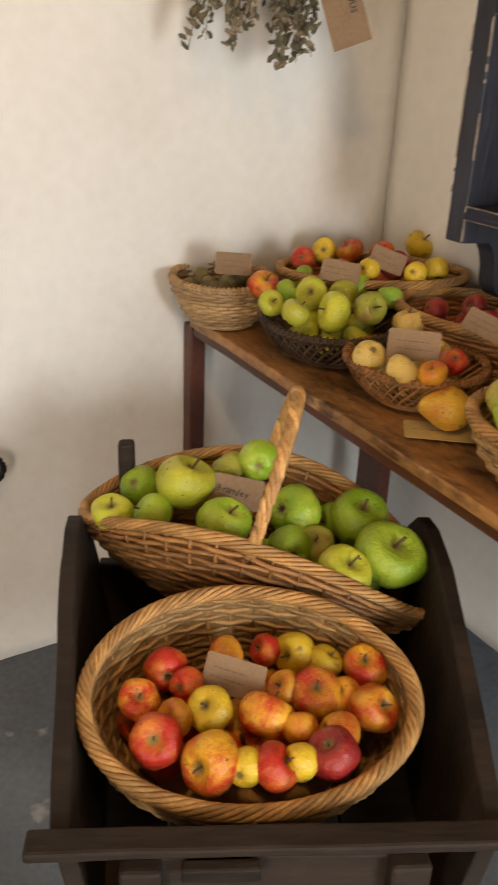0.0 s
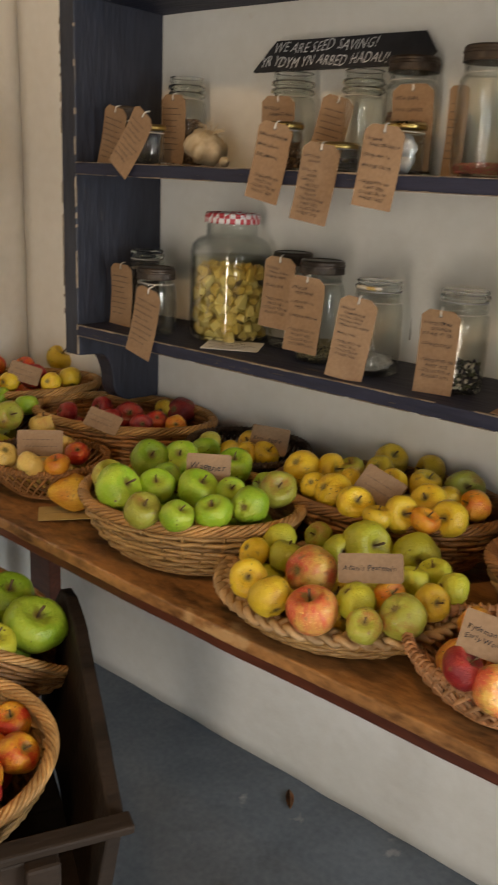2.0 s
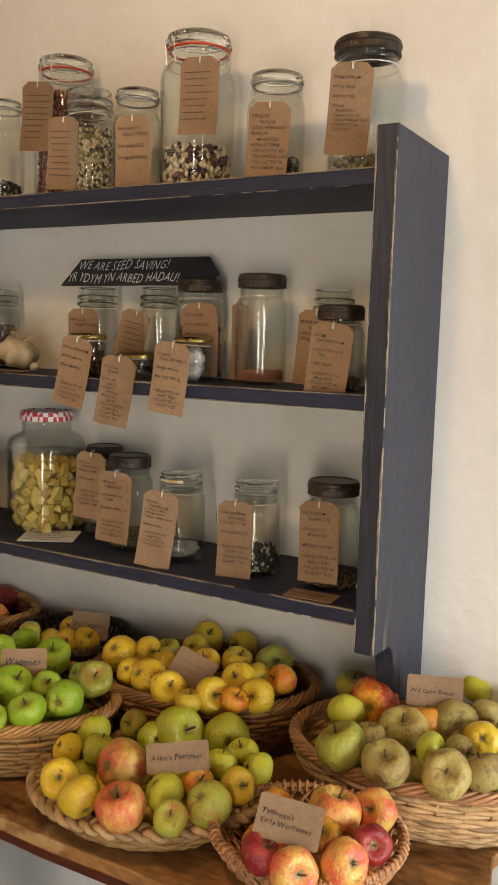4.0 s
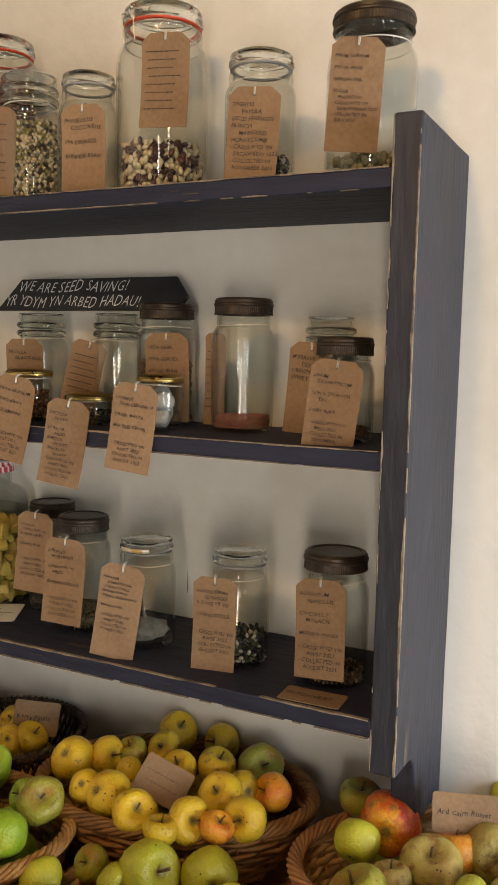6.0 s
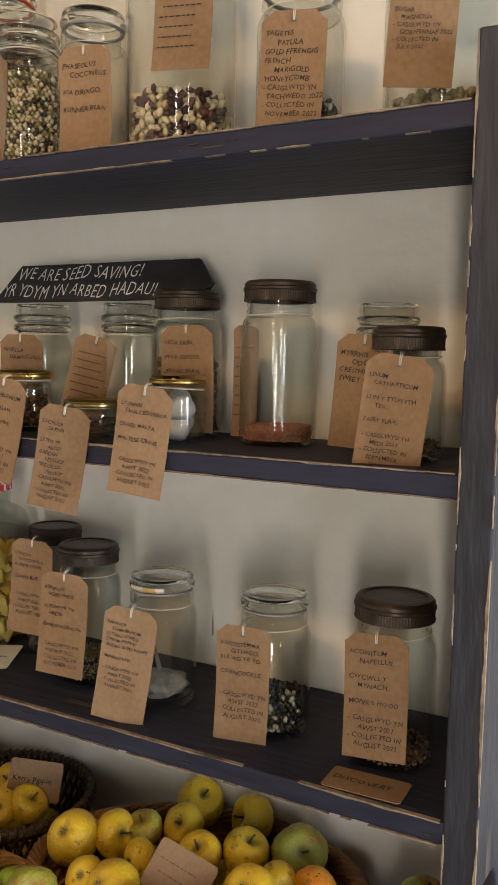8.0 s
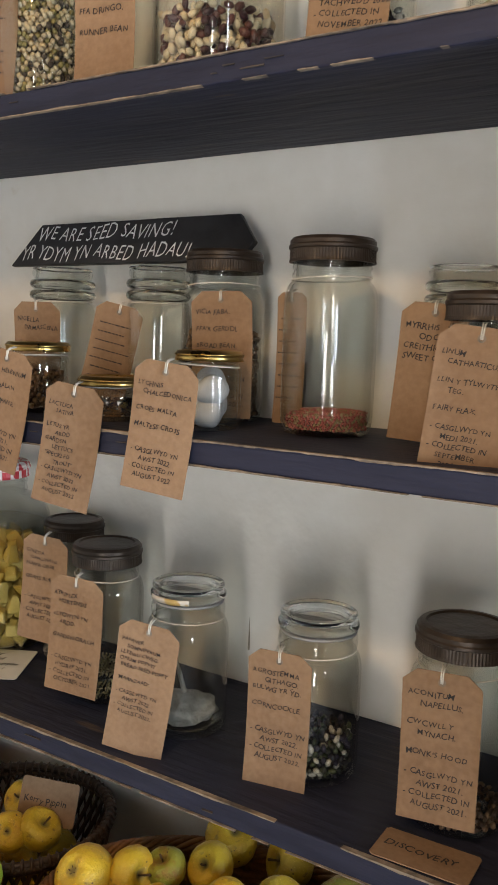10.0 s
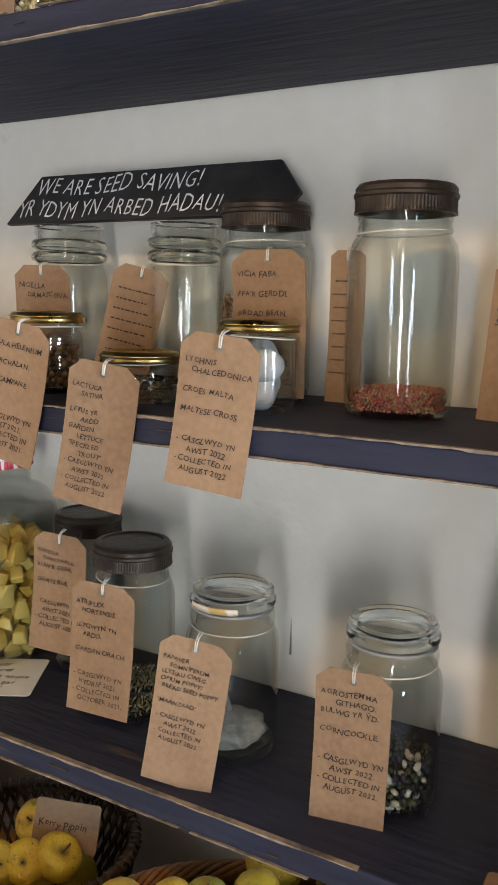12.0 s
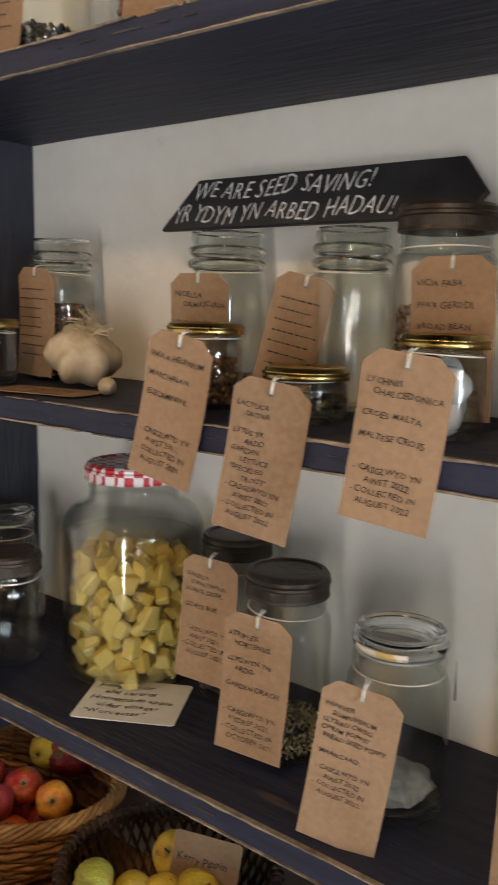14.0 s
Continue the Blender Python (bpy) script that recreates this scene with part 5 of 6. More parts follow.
GINGHAM = check_mat()
DUST = mat("grey_seed_dust", (0.26, 0.25, 0.235), (0.46, 0.45, 0.43), 60, 0.9, 0.5, fine=200)
CHAFFSTEM = mat("dry_stem", (0.26, 0.23, 0.20), (0.42, 0.38, 0.33), 40, 0.8, 0.3)
ON1, ON2, ON3 = 1.083, 1.4195, 1.754
JARS = [
    ("glass_jar", "empty clear glass jar with dark screw lid", -0.181, 1.357, ON1, 0.0475, 0.182, "screw", "low"),
    ("clip_jar", "glass jar with glass lid holding dark seed", -0.327, 1.352, ON1, 0.0440, 0.166, "clip", "dark"),
    ("clip_jar", "glass jar with glass lid and paper cone inside", -0.490, 1.355, ON1, 0.0452, 0.164, "clip", "paper"),
    ("glass_jar", "glass jar with dark lid and a little chaff", -0.621, 1.368, ON1, 0.0440, 0.184, "screw", "chaff"),
    ("glass_jar", "clear glass jar with dark screw lid by the wall", -0.737, 1.432, ON1, 0.0415, 0.186, "screw", None),
    ("preserving_jar", "large glass jar of apple chunks in liquid", -0.874, 1.405, ON1, 0.0830, 0.252, "big", "chunks"),
    ("clip_jar", "small clear glass jar with glass lid", -1.105, 1.390, ON1, 0.0410, 0.160, "clip", None),
    ("glass_jar", "clear glass jar with dark screw lid at shelf end", -1.004, 1.320, ON1, 0.0430, 0.136, "screw", None),
    ("glass_jar", "tall glass jar with pink seed at the bottom", -0.347, 1.386, ON2, 0.0460, 0.192, "screw", "pink"),
    ("glass_jar", "glass jar with dark screw lid on shelf edge", -0.170, 1.335, ON2, 0.0400, 0.137, "screw", "low"),
    ("screw_jar", "open clear glass jar with threaded neck by the wall", -0.228, 1.432, ON2, 0.0400, 0.166, "open", None),
    ("glass_jar", "glass jar of brown beans with dark lid", -0.504, 1.427, ON2, 0.0466, 0.188, "screw", "brown"),
    ("screw_jar", "open greenish glass jar with threaded neck", -0.606, 1.436, ON2, 0.0416, 0.171, "open", None),
    ("screw_jar", "open clear glass jar with threaded neck and brown seed", -0.756, 1.427, ON2, 0.0448, 0.171, "open", "low"),
    ("small_jar", "small jar with gold lid and white paper twists", -0.455, 1.333, ON2, 0.0334, 0.079, "gold", "cotton"),
    ("small_jar", "very low small jar with gold lid", -0.578, 1.325, ON2, 0.0360, 0.047, "gold", None),
    ("small_jar", "small jar with gold lid and brown seed", -0.703, 1.335, ON2, 0.0360, 0.080, "gold", "brown"),
    ("screw_jar", "clear threaded glass jar of dark seed heads", -1.035, 1.432, ON2, 0.0415, 0.172, "open", "brown"),
    ("glass_jar", "small clear jar with dark lid at shelf end", -1.125, 1.345, ON2, 0.0290, 0.112, "screw", None),
    ("small_jar", "tiny clear jar with gold lid", -1.020, 1.320, ON2, 0.0250, 0.075, "gold", None),
    ("glass_jar", "big glass jar with dark lid and dried peas", -0.158, 1.370, ON3, 0.0585, 0.219, "screw", "ochre"),
    ("clip_jar", "clear glass jar with glass lid and dark seed", -0.311, 1.352, ON3, 0.0490, 0.181, "clip", "dark"),
    ("clip_top_jar", "large clip-top jar with red seal and mottled beans", -0.484, 1.375, ON3, 0.0680, 0.272, "seal", "beans"),
    ("clip_jar", "clear glass jar with glass lid and wire", -0.588, 1.335, ON3, 0.0440, 0.182, "clip", "low"),
    ("screw_jar", "open glass jar of small speckled seeds", -0.700, 1.335, ON3, 0.0480, 0.193, "open", "speckled"),
    ("clip_top_jar", "clip-top jar with red seal full of red beans", -0.830, 1.415, ON3, 0.0640, 0.288, "seal", "redbeans"),
    ("clip_jar", "clear glass jar with a little dark seed", -0.925, 1.335, ON3, 0.0420, 0.200, "clip", "dark"),
]
for row in JARS:
    jar(*row)


def lettering(text, size, parent, material, x, y, z, shear=0.12, name="lettering", spacing=1.25, bold=0.010, narrow=1.0, wild=0.13):
    """Written words, upright, facing the room, as a flat mesh under its thing."""
    c = bpy.data.curves.new("words", "FONT")
    c.offset = size * bold
    c.body, c.size, c.shear, c.resolution_u, c.space_line, c.space_character = text, size, shear, 2, spacing, 1.06
    tmp = new("words", c)
    me = bpy.data.meshes.new_from_object(tmp)
    bpy.data.objects.remove(tmp)
    rs_ = random.Random(len(text))
    # each stroke group leans and sits a little differently, as handwriting does
    root = list(range(len(me.vertices)))
    def top_of(i):
        while root[i] != i:
            root[i] = root[root[i]]
            i = root[i]
        return i
    for e in me.edges:
        root[top_of(e.vertices[0])] = top_of(e.vertices[1])
    glyphs = {}
    for i in range(len(root)):
        glyphs.setdefault(top_of(i), []).append(i)
    for ids in glyphs.values():
        mid = sum((me.vertices[i].co for i in ids), Vector()) / len(ids)
        turn, grow, shift = rs_.uniform(-wild, wild), 1 + rs_.uniform(-wild, wild), Vector((rs_.uniform(-0.05, 0.05), rs_.uniform(-0.06, 0.06), 0)) * size * (wild / 0.13)
        for i in ids:
            d = me.vertices[i].co - mid
            me.vertices[i].co = mid + shift + Vector((d.x - turn * d.y, d.y + turn * d.x, 0)) * grow
    for v in me.vertices:
        v.co.x *= narrow
        v.co.y += 0.05 * size * math.sin(v.co.x * 5 / size * 0.3) + 0.04 * size * math.sin(v.co.x * 1.7 / size)
    me.materials.append(material)
    ob = tagged(new(name, me), "small dark handwriting" if material is not CHALK else "white hand lettering", kind="stuff")
    ob.parent = parent
    ob.matrix_basis = pose(x, y, z, 90, 0, 0)
    return ob


def bars(parent, w, h, n, seed, material, y):
    """Writing that cannot be made out: plain strokes of its size."""
    rs_ = random.Random(seed)
    bm = bmesh.new()
    for i in range(n):
        z = h * (0.42 - 0.84 * (i + 0.5) / n)
        x = -w * 0.42 + rs_.uniform(0, 0.1) * w
        end = w * rs_.uniform(0.15, 0.42)
        while x < end:
            L = w * rs_.uniform(0.03, 0.10)
            box(x, min(x + L, end), y - 0.0002, y, z - 0.0007, z + 0.0007, 0, bm)
            x += L + w * 0.025
    tagged(part("lettering", bm, material, parent, "rows of small dark handwriting"), kind="stuff")


def tag(label, x, y, z, w, h, roll, text=None, yaw=0.0, jar_top=None, size=0.0078, curl=0.004, lines=8, group="luggage tags on the jars"):
    """A brown luggage tag with cut corners, an eyelet and its string."""
    ob = empty("paper_tag", pose(x, y, z, 0, roll, yaw), label, "tag", group)
    cut = w * 0.16
    bm = bmesh.new()
    levels = [i / 7 * (1 - cut / h) for i in range(8)] + [1.0]
    n = len(levels) - 1
    def width(i):
        return w / 2 - (cut * 1.15 if i == n else 0)
    rows = []
    for k, t in ((0, -0.0003), (1, 0.0003)):
        rows.append([[bm.verts.new((s * width(i), t + curl * math.sin(math.pi * levels[i]), -h / 2 + h * levels[i])) for s in (-1, 0, 1)] for i in range(n + 1)])
    for i in range(n):
        for s in range(2):
            a = rows[0]
            bm.faces.new((a[i][s], a[i][s + 1], a[i + 1][s + 1], a[i + 1][s]))
            a = rows[1]
            bm.faces.new((a[i][s + 1], a[i][s], a[i + 1][s], a[i + 1][s + 1]))
        for s in (0, 2):
            bm.faces.new((rows[0][i][s], rows[0][i + 1][s], rows[1][i + 1][s], rows[1][i][s]))
    for i in (0, n):
        for s in range(2):
            bm.faces.new((rows[0][i][s], rows[1][i][s], rows[1][i][s + 1], rows[0][i][s + 1]))
    bmesh.ops.recalc_face_normals(bm, faces=bm.faces[:])
    part("card", bm, KRAFT, ob, smooth=False)
    part("eyelet", lathe([(0.0016, 0), (0.0034, 0), (0.0034, 0.0004), (0.0016, 0.0004)], 14), BAREWOOD, ob).matrix_basis = pose(0, -0.0006, h / 2 - 0.009, 90, 0, 0)
    bm = bmesh.new()
    up = 0.016 if jar_top is None else jar_top
    for s in (-1, 1):
        tube(bm, [(s * 0.0006, -0.0012, h / 2 - 0.010), (s * 0.0009, -0.0014, h / 2 - 0.001), (s * 0.0009, 0.002, h / 2 + up * 0.10), (s * 0.0014, 0.010, h / 2 + up * 0.22)], 0.0007, 5)
    part("string", bm, STRING, ob, "thin white cotton string", True)
    if text:
        words = lettering(text, size, ob, INK, -w * 0.43, -0.0009, h / 2 - 0.024)
        me = words.data
        for v in me.vertices:
            f = (v.co.y + h - 0.024) / h
            v.co.z -= curl * math.sin(math.pi * min(1, max(0, f)))
    else:
        bars(ob, w, h * 0.82, lines, int(abs(x) * 999), INK, -0.0006 + 0)
    return ob


TAGS = [
    ("LINUM\n   CATHARTICUM.\n\nLLIN Y TYLWYTH\n     TEG.\n\nFAIRY FLAX.\n\n- CASGLWYD YN\n     MEDI 2021.\n- COLLECTED IN\n    SEPTEMBER\n      2021.", -0.165, 1.279, 1.466, 0.067, 0.125, 6.1, 14),
    ("MYRRHIS\n      ODORATA\nCREITHIG BER\nSWEET CICELY", -0.238, 1.375, 1.487, 0.062, 0.128, 4, 0),
    ("ACONITUM\n     NAPELLUS.\n\nCWCWLL Y\n    MYNACH.\n\nMONK'S HOOD\n\n- CASGLWYD YN\n     AWST 2021.\n- COLLECTED IN\n   AUGUST 2021.", -0.181, 1.303, 1.169, 0.068, 0.137, -0.4, 10),
    ("AGROSTEMMA\n      GITHAGO.\nBULWG YR ŶD.\n\nCORNCOCKLE.\n\n\n- CASGLWYD YN\n     AWST 2022.\n- COLLECTED IN\n   AUGUST 2022.", -0.341, 1.300, 1.150, 0.064, 0.138, 1.0, 0),
    ("PAPAVER\n    SOMNIFERUM.\nLLYSIAU CWSG.\nOPIUM POPPY/\n BREAD SEED POPPY.\n\n'MAANZAAD'.\n\n- CASGLWYD YN\n     AWST 2022.\n- COLLECTED IN\n   AUGUST 2022.", -0.485, 1.270, 1.154, 0.067, 0.142, 7.9, 4),
    ("ATRIPLEX\n   HORTENSIS.\n\nLLYGWYN YN\n    ARDD.\n\nGARDEN ORACH.\n\n\n- CASGLWYD YN\n   HYDREF 2021.\n- COLLECTED IN\n   OCTOBER 2021.", -0.606, 1.297, 1.176, 0.068, 0.136, 3.8, 0),
    ("GALEGA\n   OFFICINALIS.\nRUW'R GEIFR.\n\nGOATS RUE.\n\n\n- CASGLWYD YN\n    AWST 2021.\n- COLLECTED IN\n   AUGUST 2021.", -0.706, 1.345, 1.200, 0.064, 0.134, 4.4, 0),
    ("LYCHNIS\n   CHALCEDONICA\n\nCROES MALTA\n\nMALTESE CROSS\n\n\n- CASGLWYD YN\n     AWST 2022\n- COLLECTED IN\n   AUGUST 2022", -0.439, 1.234, 1.429, 0.066, 0.122, 7.0, 4),
    ("LACTUCA\n     SATIVA\n\nLETUS YR\n      ARDD\nGARDEN\n     LETTUCE\n 'SPECKLED\n       TROUT'\n- CASGLWYD YN\n     AWST 2022\n- COLLECTED IN\n   AUGUST 2022", -0.555, 1.234, 1.401, 0.066, 0.124, 9.0, 6),
    ("INULA HELENIUM\n\nMARCHALAN.\n\nELECAMPANE.\n\n\n\n- CASGLWYD YN\n    AWST 2021.\n- COLLECTED IN\n   AUGUST 2021.", -0.653, 1.234, 1.431, 0.067, 0.127, 11.5, 0),
    ("NIGELLA\n    DAMASCENA.\n\nCARIAD Y NIWL", -0.752, 1.377, 1.487, 0.068, 0.125, 0.6, 0),
    (None, -0.640, 1.388, 1.487, 0.058, 0.124, 12.9, 25),
    ("VICIA FABA.\n\nFFA'R GERDDI.\n\nBROAD BEAN.\n\n\n\n- CASGLWYD YN\n     AWST 2022.\n- COLLECTED IN\n    AUGUST 2022.", -0.470, 1.374, 1.495, 0.070, 0.134, -1.2, 0),
    (None, -0.418, 1.430, 1.493, 0.034, 0.142, 0.8, 7),
    (None, -1.030, 1.385, 1.492, 0.068, 0.132, 2, 0),
    (None, -1.110, 1.292, 1.467, 0.066, 0.125, 14, 0),
    (None, -0.998, 1.242, 1.460, 0.060, 0.130, 37, 0),
    (None, -1.112, 1.318, 1.150, 0.066, 0.132, 1.8, 0),
    (None, -0.958, 1.240, 1.119, 0.070, 0.142, 13.9, 0),
    ("PISUM SATIVUM\n\nPYS YR ARDD\n\nGARDEN PEA.\n\n'SUGAR\n    MAGNOLIA'\n- CASGLWYD YN\n    GORFFENNAF 2022\n- COLLECTED IN\n   JULY 2022", -0.156, 1.300, 1.855, 0.066, 0.138, 3.0, 18),
    ("TAGETES\n      PATULA\nGOLD FFRENGIG\nFRENCH\n     MARIGOLD\n'HONEYCOMB'\n- CASGLWYD YN\n  TACHWEDD 2022\n- COLLECTED IN\n  NOVEMBER 2022", -0.291, 1.288, 1.818, 0.070, 0.118, 2.7, 0),
    (None, -0.434, 1.300, 1.905, 0.070, 0.126, 1.7, 0),
    ("PHASEOLUS\n    COCCINEUS.\n\nFFA DRINGO.\n\nRUNNER BEAN", -0.560, 1.284, 1.822, 0.068, 0.120, -0.8, 0),
    (None, -0.722, 1.283, 1.830, 0.064, 0.130, 3.1, 0),
    (None, -0.845, 1.345, 1.922, 0.070, 0.132, 3.6, 0),
    (None, -0.948, 1.288, 1.836, 0.064, 0.133, 5.2, 0),
]
for text, x, y, z, w_, h_, roll, yaw in TAGS:
    yaw += 0 if yaw > 6 or x < -0.9 else 6 if y < 1.245 else 11
    size = 0.0074
    if text:
        rows = text.split("\n")
        size = min(0.0084, (h_ - 0.032) / (len(rows) * 1.2), w_ * 0.88 / (max(len(q) - 0.45 * q.count(" ") for q in rows) * 0.62))
    tag("brown kraft luggage tag with handwritten plant names" if text else "brown kraft luggage tag with faint handwriting", x, y, z, w_, h_, roll, text, yaw, size=size)


def card(label, m, w, h, text=None, size=0.012, material=KRAFT, ink=INK, lines=2, name="name_card", group="name cards in the baskets"):
    """A stiff card, its face to -y, its corners slightly rounded."""
    ob = empty(name, m, label, "card", group)
    bm = prism([(-w / 2 + 0.003, -h / 2), (w / 2 - 0.003, -h / 2), (w / 2, -h / 2 + 0.003), (w / 2, h / 2 - 0.003), (w / 2 - 0.003, h / 2), (-w / 2 + 0.003, h / 2), (-w / 2, h / 2 - 0.003), (-w / 2, -h / 2 + 0.003)], "y", -0.0005, 0.0005, 0)
    part("card", bm, material, ob)
    if text:
        lettering(text, size, ob, ink, -w * 0.43, -0.0008, size * 1.25 * (text.count("\n") / 2 - 0.3) if "\n" in text else -size * 0.3)
    else:
        bars(ob, w, h * 0.6, lines, int(abs(m.translation.x) * 999), FADED, -0.0006)
    return ob


CARDS = [
    (None, (-0.783, 0.562, 0.572), 40, -32, 2, 0.085, 0.05),
    ("Bramley", (-1.075, 0.731, 0.668), 52, -22, 6, 0.084, 0.052),
    (None, (-1.535, 0.975, 0.90), 62, -15, 2, 0.075, 0.045),
    (None, (-1.388, 1.262, 0.918), 58, -25, 20, 0.075, 0.045),
    (None, (-1.380, 1.135, 0.908), 55, -30, 8, 0.078, 0.045),
    (None, (-1.043, 1.046, 0.878), 52, -25, 2, 0.088, 0.052),
    (None, (-1.049, 1.213, 0.890), 45, -40, 22, 0.075, 0.045),
    ("Wagener", (-0.660, 1.118, 0.918), 40, -20, 1, 0.078, 0.046),
    (None, (-0.412, 1.285, 0.905), 30, -40, 28, 0.078, 0.058),
    ("Kerry Pippin", (-0.735, 1.385, 0.892), 20, -20, 2, 0.082, 0.056),
    ("Adam's Pearmain", (-0.268, 1.030, 0.888), 32, -30, -5, 0.092, 0.042),
    ("Tydeman's\nEarly Worcester", (-0.050, 0.962, 0.892), 30, -45, 14, 0.085, 0.055),
    ("Ard Cairn Russet", (0.015, 1.350, 0.940), 24, -15, 2, 0.090, 0.050),
]
for text, at, yaw, lean, roll, w_, h_ in CARDS:
    card("small brown card with handwritten apple name" if text else "small brown card with faint writing", Matrix.Translation((at[0], at[1], at[2] + (rise(at[0]) if at[2] > 0.75 else 0))) @ pose(0, 0, 0, 0, 0, yaw) @ pose(0, 0, 0, lean, 0, 0) @ pose(0, 0, 0, 0, roll, 0),
         w_, h_, text, min(0.016, w_ * 0.86 / (max(len(q) for q in text.split("\n")) * 0.52)) if text else 0.01)
card("brown card lettered with an apple name lying flat", pose(-0.178, 1.278, ON1 + 0.0022, -90, 0, 2), 0.085, 0.046, "DISCOVERY", 0.0115, group="cards lying on the shelf")
card("white paper slip with handwritten note lying flat", pose(-0.802, 1.337, ON1 + 0.0022, -90, 0, 30), 0.113, 0.096, "Finegr seidr\n   afal cartref\nHomemade apple\n   cider vinegar\n\"Worcester\"", 0.0125, material=PAPER, name="paper_slip", group="cards lying on the shelf")
card("brown card lying flat at the shelf edge", pose(-0.905, 1.305, ON2 + 0.0022, -90, 0, 12), 0.125, 0.06, None, lines=4, group="cards lying on the shelf")
card("yellow paper under the pear on the table", pose(-0.950, 1.040, TT + 0.0045 + rise(-0.95), -90, 0, 52), 0.115, 0.07, None, material=TANPAPER, lines=1, name="paper_slip", group="cards on the table")

# ---- sign ----
sign = empty("painted_sign", pose(-0.66, 1.452, 1.627, -14, 0, 0), "black arrow-shaped board with white hand lettering", "sign")
part("board", worn(prism([(-0.208, -0.028), (0.165, -0.028), (0.182, -0.006), (0.156, 0.028), (-0.163, 0.028)], "y", -0.004, 0.004, 0.0015), amount=0.0008), BLACKBOARD, sign)
lettering("WE ARE SEED SAVING!", 0.027, sign, CHALK, -0.166, -0.0052, 0.004, 0.42, spacing=1, bold=-0.008, narrow=0.80, wild=0.08)
lettering("YR YDYM YN ARBED HADAU!", 0.027, sign, CHALK, -0.193, -0.0052, -0.022, 0.42, spacing=1, bold=-0.008, narrow=0.755, wild=0.08)

# ---- garlic, pear, medlars, herbs, small things ----
GARLIC = mat("garlic_skin", (0.40, 0.29, 0.16), (0.66, 0.56, 0.40), 40, 0.6, 0.4, (1, 1, 0.25), 90, 0.4)
g = lathe([(0, 0), (0.016, 0.0), (0.030, 0.008), (0.036, 0.022), (0.034, 0.036), (0.025, 0.045), (0.013, 0.050), (0.010, 0.053), (0, 0.054)], 30)
for v in g.verts:
    a = math.atan2(v.co.y, v.co.x)
    k = (1 + 0.13 * math.cos(6 * a + 0.5) * (1 if v.co.z < 0.048 else 0)) * (1 + 0.07 * noise.noise(v.co * 45))
    v.co.x *= k
    v.co.y *= k
garlic = tagged(part("garlic_bulb", g, GARLIC, smooth=True), "dry papery garlic bulb lying on the shelf", "garlic")
garlic.matrix_basis = pose(-0.935, 1.375, ON2 + 0.015, 12, 32, 0) @ Matrix.Scale(1.12, 4)
roots = bmesh.new()
for i in range(26):
    a, r1 = i * 2.4, 0.004 + 0.004 * noise.noise((i, 1, 1))
    p0 = Vector((r1 * math.cos(a), r1 * math.sin(a), 0.051))
    tube(roots, [p0, p0 + Vector((0.008 * math.cos(a), 0.008 * math.sin(a), 0.010)), p0 + Vector((0.020 * math.cos(a + 0.4), 0.020 * math.sin(a + 0.4), 0.012 + 0.006 * math.sin(i)))], 0.0005, 4)
tagged(part("roots", roots, GARLIC, garlic, "tuft of dry pale roots"), kind="stuff")
c = lathe([(0, 0), (0.007, 0.002), (0.010, 0.010), (0.007, 0.022), (0.002, 0.030), (0, 0.031)], 14)
clove = tagged(part("garlic_clove", c, GARLIC, smooth=True), "single garlic clove beside the bulb", "garlic")
clove.matrix_basis = pose(-0.845, 1.335, ON2 + 0.010, 0, 84, -30)
PEAR = apple_mat("pear_skin", (0.62, 0.36, 0.04), (0.50, 0.20, 0.02), 0.6, (0.25, 0.12, 0.04), 0.6, 0.5)
p = lathe([(0, -0.9), (0.25, -0.98), (0.62, -0.88), (0.92, -0.5), (1.0, -0.1), (0.88, 0.35), (0.66, 0.68), (0.50, 0.95), (0.38, 1.15), (0.2, 1.28), (0, 1.30)], 26)
for v in p.verts:
    v.co += Vector(noise.noise_vector(v.co * 1.6)) * 0.09
pear = tagged(part("pear", p, PEAR, smooth=True), "ripe yellow-brown pear lying on a slip of paper", "pear")
pear.matrix_basis = pose(-0.948, 1.050, TT + 0.044 + rise(-0.95), 0, -86, 55) @ Matrix.Scale(0.037, 4)
part("stalk", tube(bmesh.new(), [(0, 0, 1.24), (0.08, 0.02, 1.5), (0.2, 0, 1.75)], 0.05, 5), STALK, pear)

MEDLAR = mat("medlar_skin", (0.12, 0.085, 0.03), (0.22, 0.17, 0.06), 30, 0.7, 0.4, spread=0.25)
LEAF = mat("dull_leaf", (0.04, 0.05, 0.02), (0.10, 0.11, 0.05), 30, 0.7, 0.3)
rs = random.Random(9)
first = None
for i in range(16):
    x, y = -1.59 + rs.uniform(-0.065, 0.065), 0.985 + rs.uniform(-0.065, 0.065)
    m = pose(x, y, 0.865 + rs.uniform(-0.012, 0.012), rs.uniform(-40, 40), rs.uniform(-40, 40), rs.uniform(0, 360))
    if first is None:
        b = lathe([(0, 0.012), (0.006, 0.014), (0.010, 0.017), (0.016, 0.012), (0.019, 0.0), (0.015, -0.012), (0.006, -0.018), (0, -0.018)], 16)
        first = tagged(part("medlar", b, MEDLAR, smooth=True), "small brown open-ended medlar fruit", "fruit", "medlars in the pale bowl")
        first.matrix_basis = m
    else:
        copy_thing(first, m)


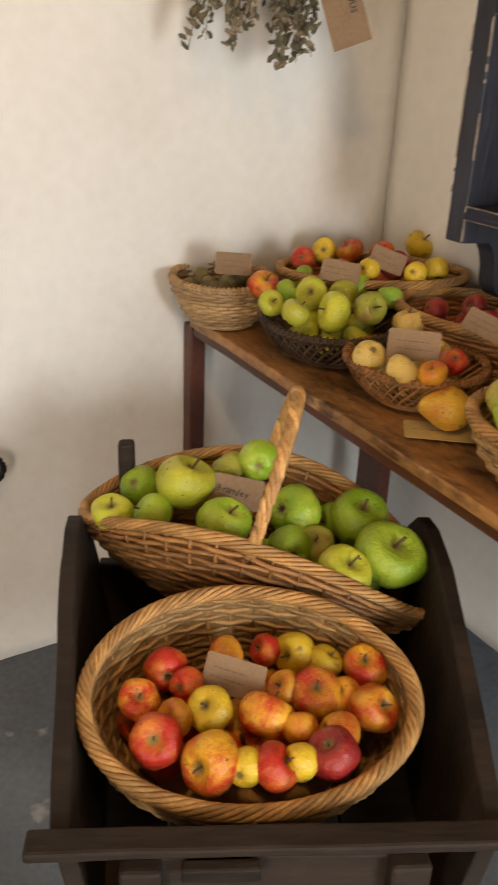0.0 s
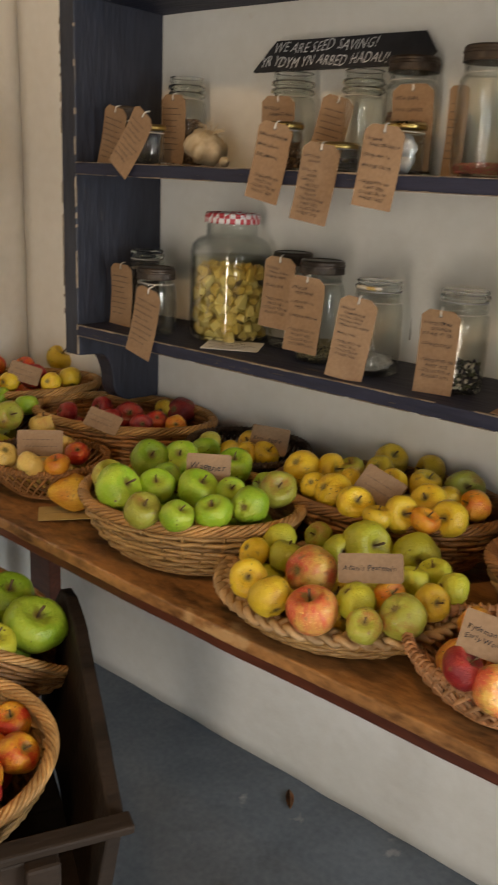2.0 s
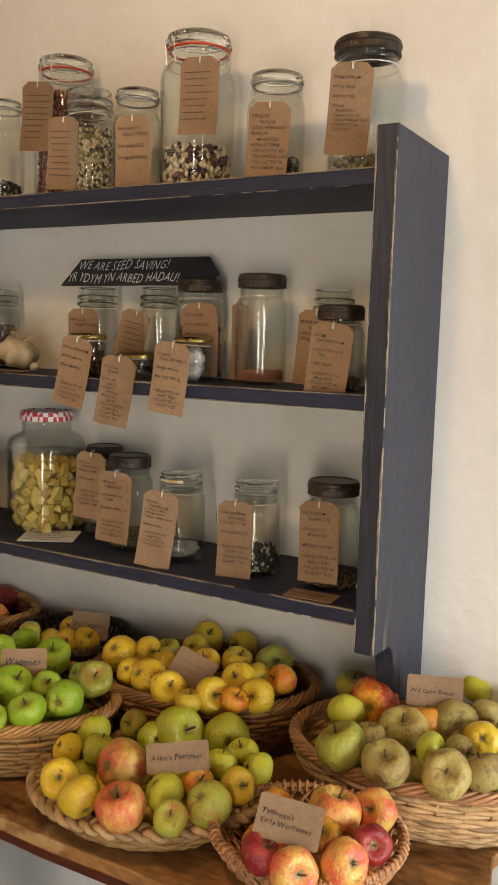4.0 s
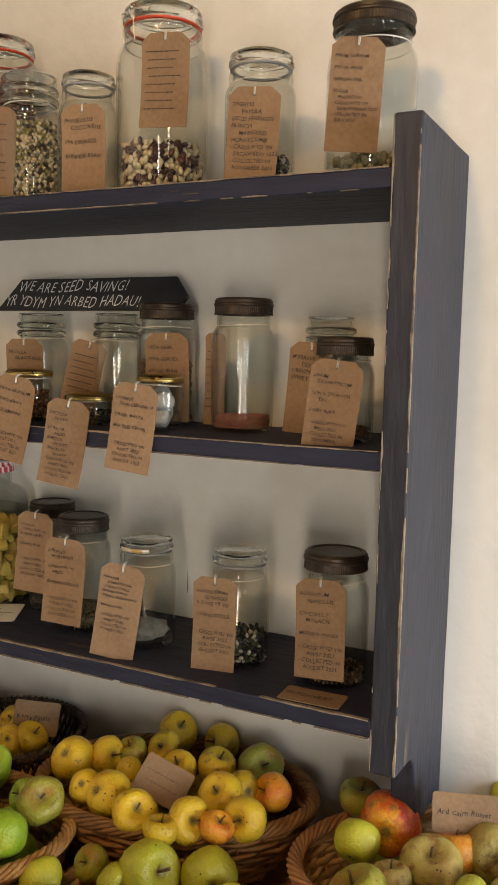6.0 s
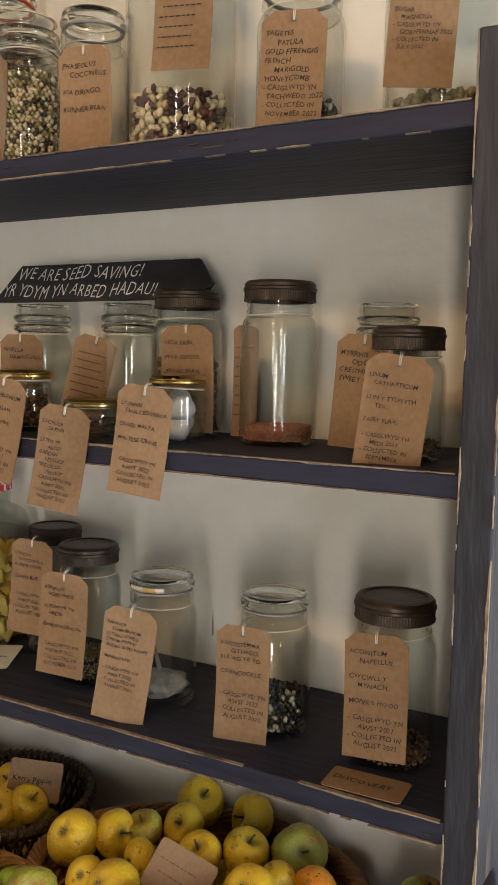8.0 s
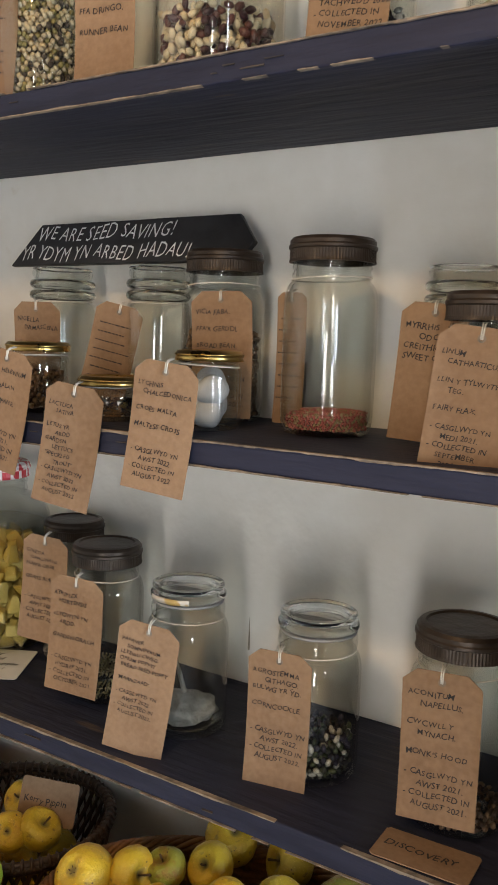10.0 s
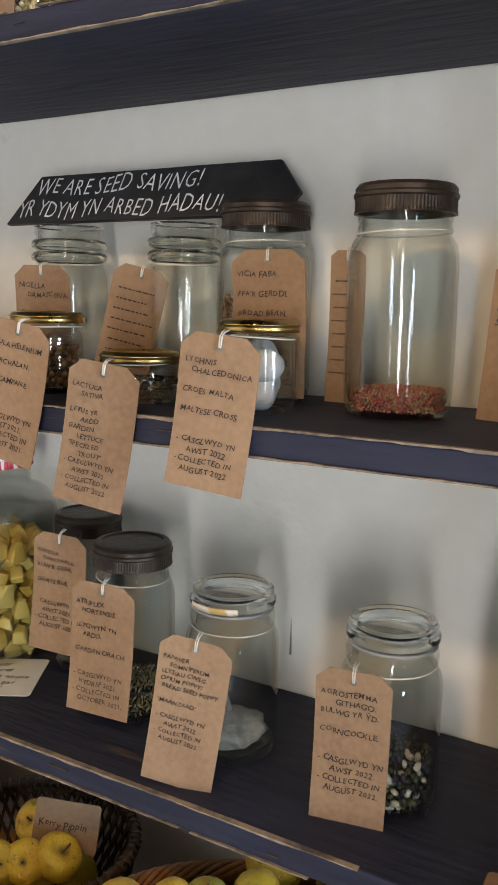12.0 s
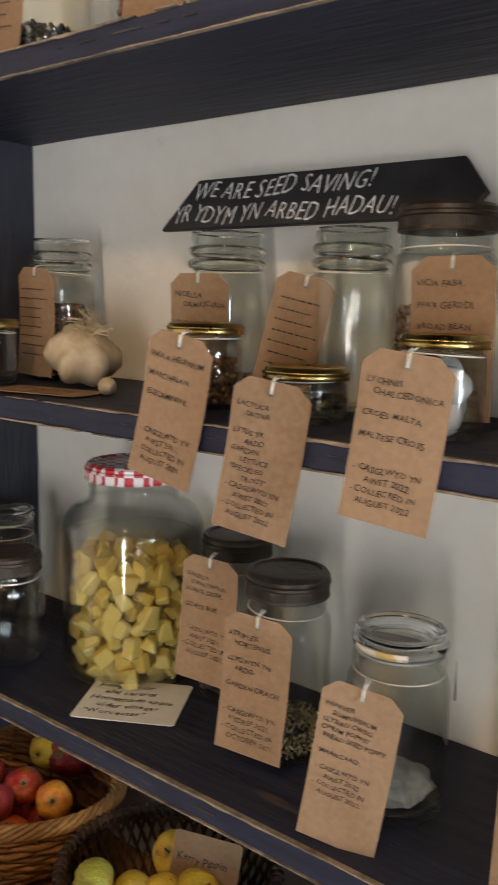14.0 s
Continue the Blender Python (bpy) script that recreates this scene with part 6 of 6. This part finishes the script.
def leaf_bm(L, W):
    bm = bmesh.new()
    n = 6
    mid = [bm.verts.new((0, L * i / n, 0.12 * L * math.sin(math.pi * i / n))) for i in range(n + 1)]
    for s in (-1, 1):
        side = [bm.verts.new((s * W * math.sin(math.pi * i / n) ** 0.8 / 2, L * i / n, 0.2 * W * math.sin(math.pi * i / n))) for i in range(1, n)]
        for i in range(n):
            q = [mid[i], mid[i + 1]]
            if i < n - 1:
                q.append(side[i])
            if i > 0:
                q.append(side[i - 1])
            bm.faces.new(q)
    bmesh.ops.solidify(bm, geom=bm.faces[:], thickness=0.0006)
    return bm


for i in range(4):
    lf = tagged(part("leaf", leaf_bm(0.06, 0.022), LEAF, smooth=True), "dull green leaf among the medlars", "leaf", "leaves in the pale bowl")
    lf.matrix_basis = pose(-1.60 + 0.012 * i, 0.965 + 0.015 * i, 0.884, 10 * i, 12, 70 * i)
DRYLEAF = mat("dry_leaf", (0.22, 0.08, 0.03), (0.42, 0.18, 0.07), 30, 0.8, 0.4)
for x, y, a in ((-0.645, 1.425, 40), (-0.565, 1.15, 110)):
    lf = tagged(part("dead_leaf", leaf_bm(0.07 if a == 40 else 0.05, 0.02 if a == 40 else 0.04), DRYLEAF, smooth=True), "curled brown dead leaf on the floor", "leaf", "dead leaves on the floor")
    lf.matrix_basis = pose(x, y, 0.006, 0, 0, a)

# dried herbs hung on the wall
HERB = mat("dried_herb", (0.05, 0.042, 0.028), (0.16, 0.13, 0.085), 40, 0.9, 0.3, spread=0.2)
HERB2 = island_mat("dried_herb_leaves", ((0.13, 0.10, 0.06), (0.19, 0.15, 0.09), (0.09, 0.08, 0.05), (0.24, 0.18, 0.12)), 0.9)
def herb_bunch(y0, spread, length, seed, label):
    ob = empty("herb_bunch", pose(WALL_X + 0.17, y0, 1.78), label, "dried herbs", "dried herbs on the wall")
    rs_ = random.Random(seed)
    stems, leaves = bmesh.new(), bmesh.new()
    for i in range(18):
        ax, ay = rs_.uniform(-0.05, 0.05), rs_.uniform(-spread, spread)
        L = length * rs_.uniform(0.75, 1.0)
        pts = [Vector((ax * f ** 1.5 + 0.006 * noise.noise((i, f * 4, 1)), ay * f ** 1.3 + 0.012 * noise.noise((i, f * 4, 5)), -L * f)) for f in [q / 9 for q in range(10)]]
        tube(stems, pts, lambda f: 0.0016 - 0.0008 * f, 4)
        for q in range(60):
            f = 0.32 + 0.68 * rs_.random()
            k = min(8, int(f * 9))
            p_ = pts[k].lerp(pts[k + 1], f * 9 - k)
            s = rs_.uniform(0.006, 0.013)
            b = bmesh.new()
            bmesh.ops.create_icosphere(b, subdivisions=1, radius=s)
            for v in b.verts:
                v.co = Vector((v.co.x * 0.45, v.co.y * 0.35, v.co.z)) + Vector(noise.noise_vector(v.co * 90 + p_ * 50)) * 0.003
            me = bpy.data.meshes.new("t")
            bmesh.ops.transform(b, matrix=Matrix.Translation(p_ + Vector((rs_.uniform(-.01, .01), rs_.uniform(-.012, .012), 0))) @ pose(0, 0, 0, rs_.uniform(-70, 70), rs_.uniform(-70, 70), rs_.uniform(0, 360)), verts=b.verts[:])
            b.to_mesh(me)
            b.free()
            leaves.from_mesh(me)
            bpy.data.meshes.remove(me)
    part("stems", stems, HERB, ob)
    part("leaves", leaves, HERB2, ob, "crumbling grey-brown dried leaves")
    part("twine", tube(bmesh.new(), [(0.012 * math.cos(a * 0.6), 0.012 * math.sin(a * 0.6), -0.05 - 0.0006 * a) for a in range(40)], 0.0013, 5), STRING, ob)
    part("nail", tube(bmesh.new(), [(-0.175, 0, 0.012), (0.0, 0, 0.0), (0.006, 0, 0.006)], 0.0022, 6), IRON, ob)
herb_bunch(0.93, 0.085, 0.46, 3, "bunch of grey dried herbs hung on the wall")
herb_bunch(1.06, 0.075, 0.49, 5, "bunch of brown dried herbs hung on the wall")
tag("brown kraft tag tied to the dried herbs", -1.45, 1.0, 1.50, 0.078, 0.14, 2, None, 62, lines=5, group="tags on the dried herbs")
herb_tag = tag("long brown kraft tag tied to the dried herbs", -1.475, 1.14, 1.45, 0.075, 0.24, -20, " ", 62, curl=0.0, group="tags on the dried herbs")
for k, (word, down) in enumerate((("SALVIA ROSMARINUS", 0.09), ("ROSEMARY", 0.06), ("RHOSMARI", 0.05))):
    words = lettering(word, 0.0155, herb_tag, INK, 0, 0, 0, bold=0.016)
    words.matrix_basis = Matrix(((0, 1, 0, 0.012 - 0.020 * k), (0, 0, -1, -0.0009), (-1, 0, 0, down), (0, 0, 0, 1)))
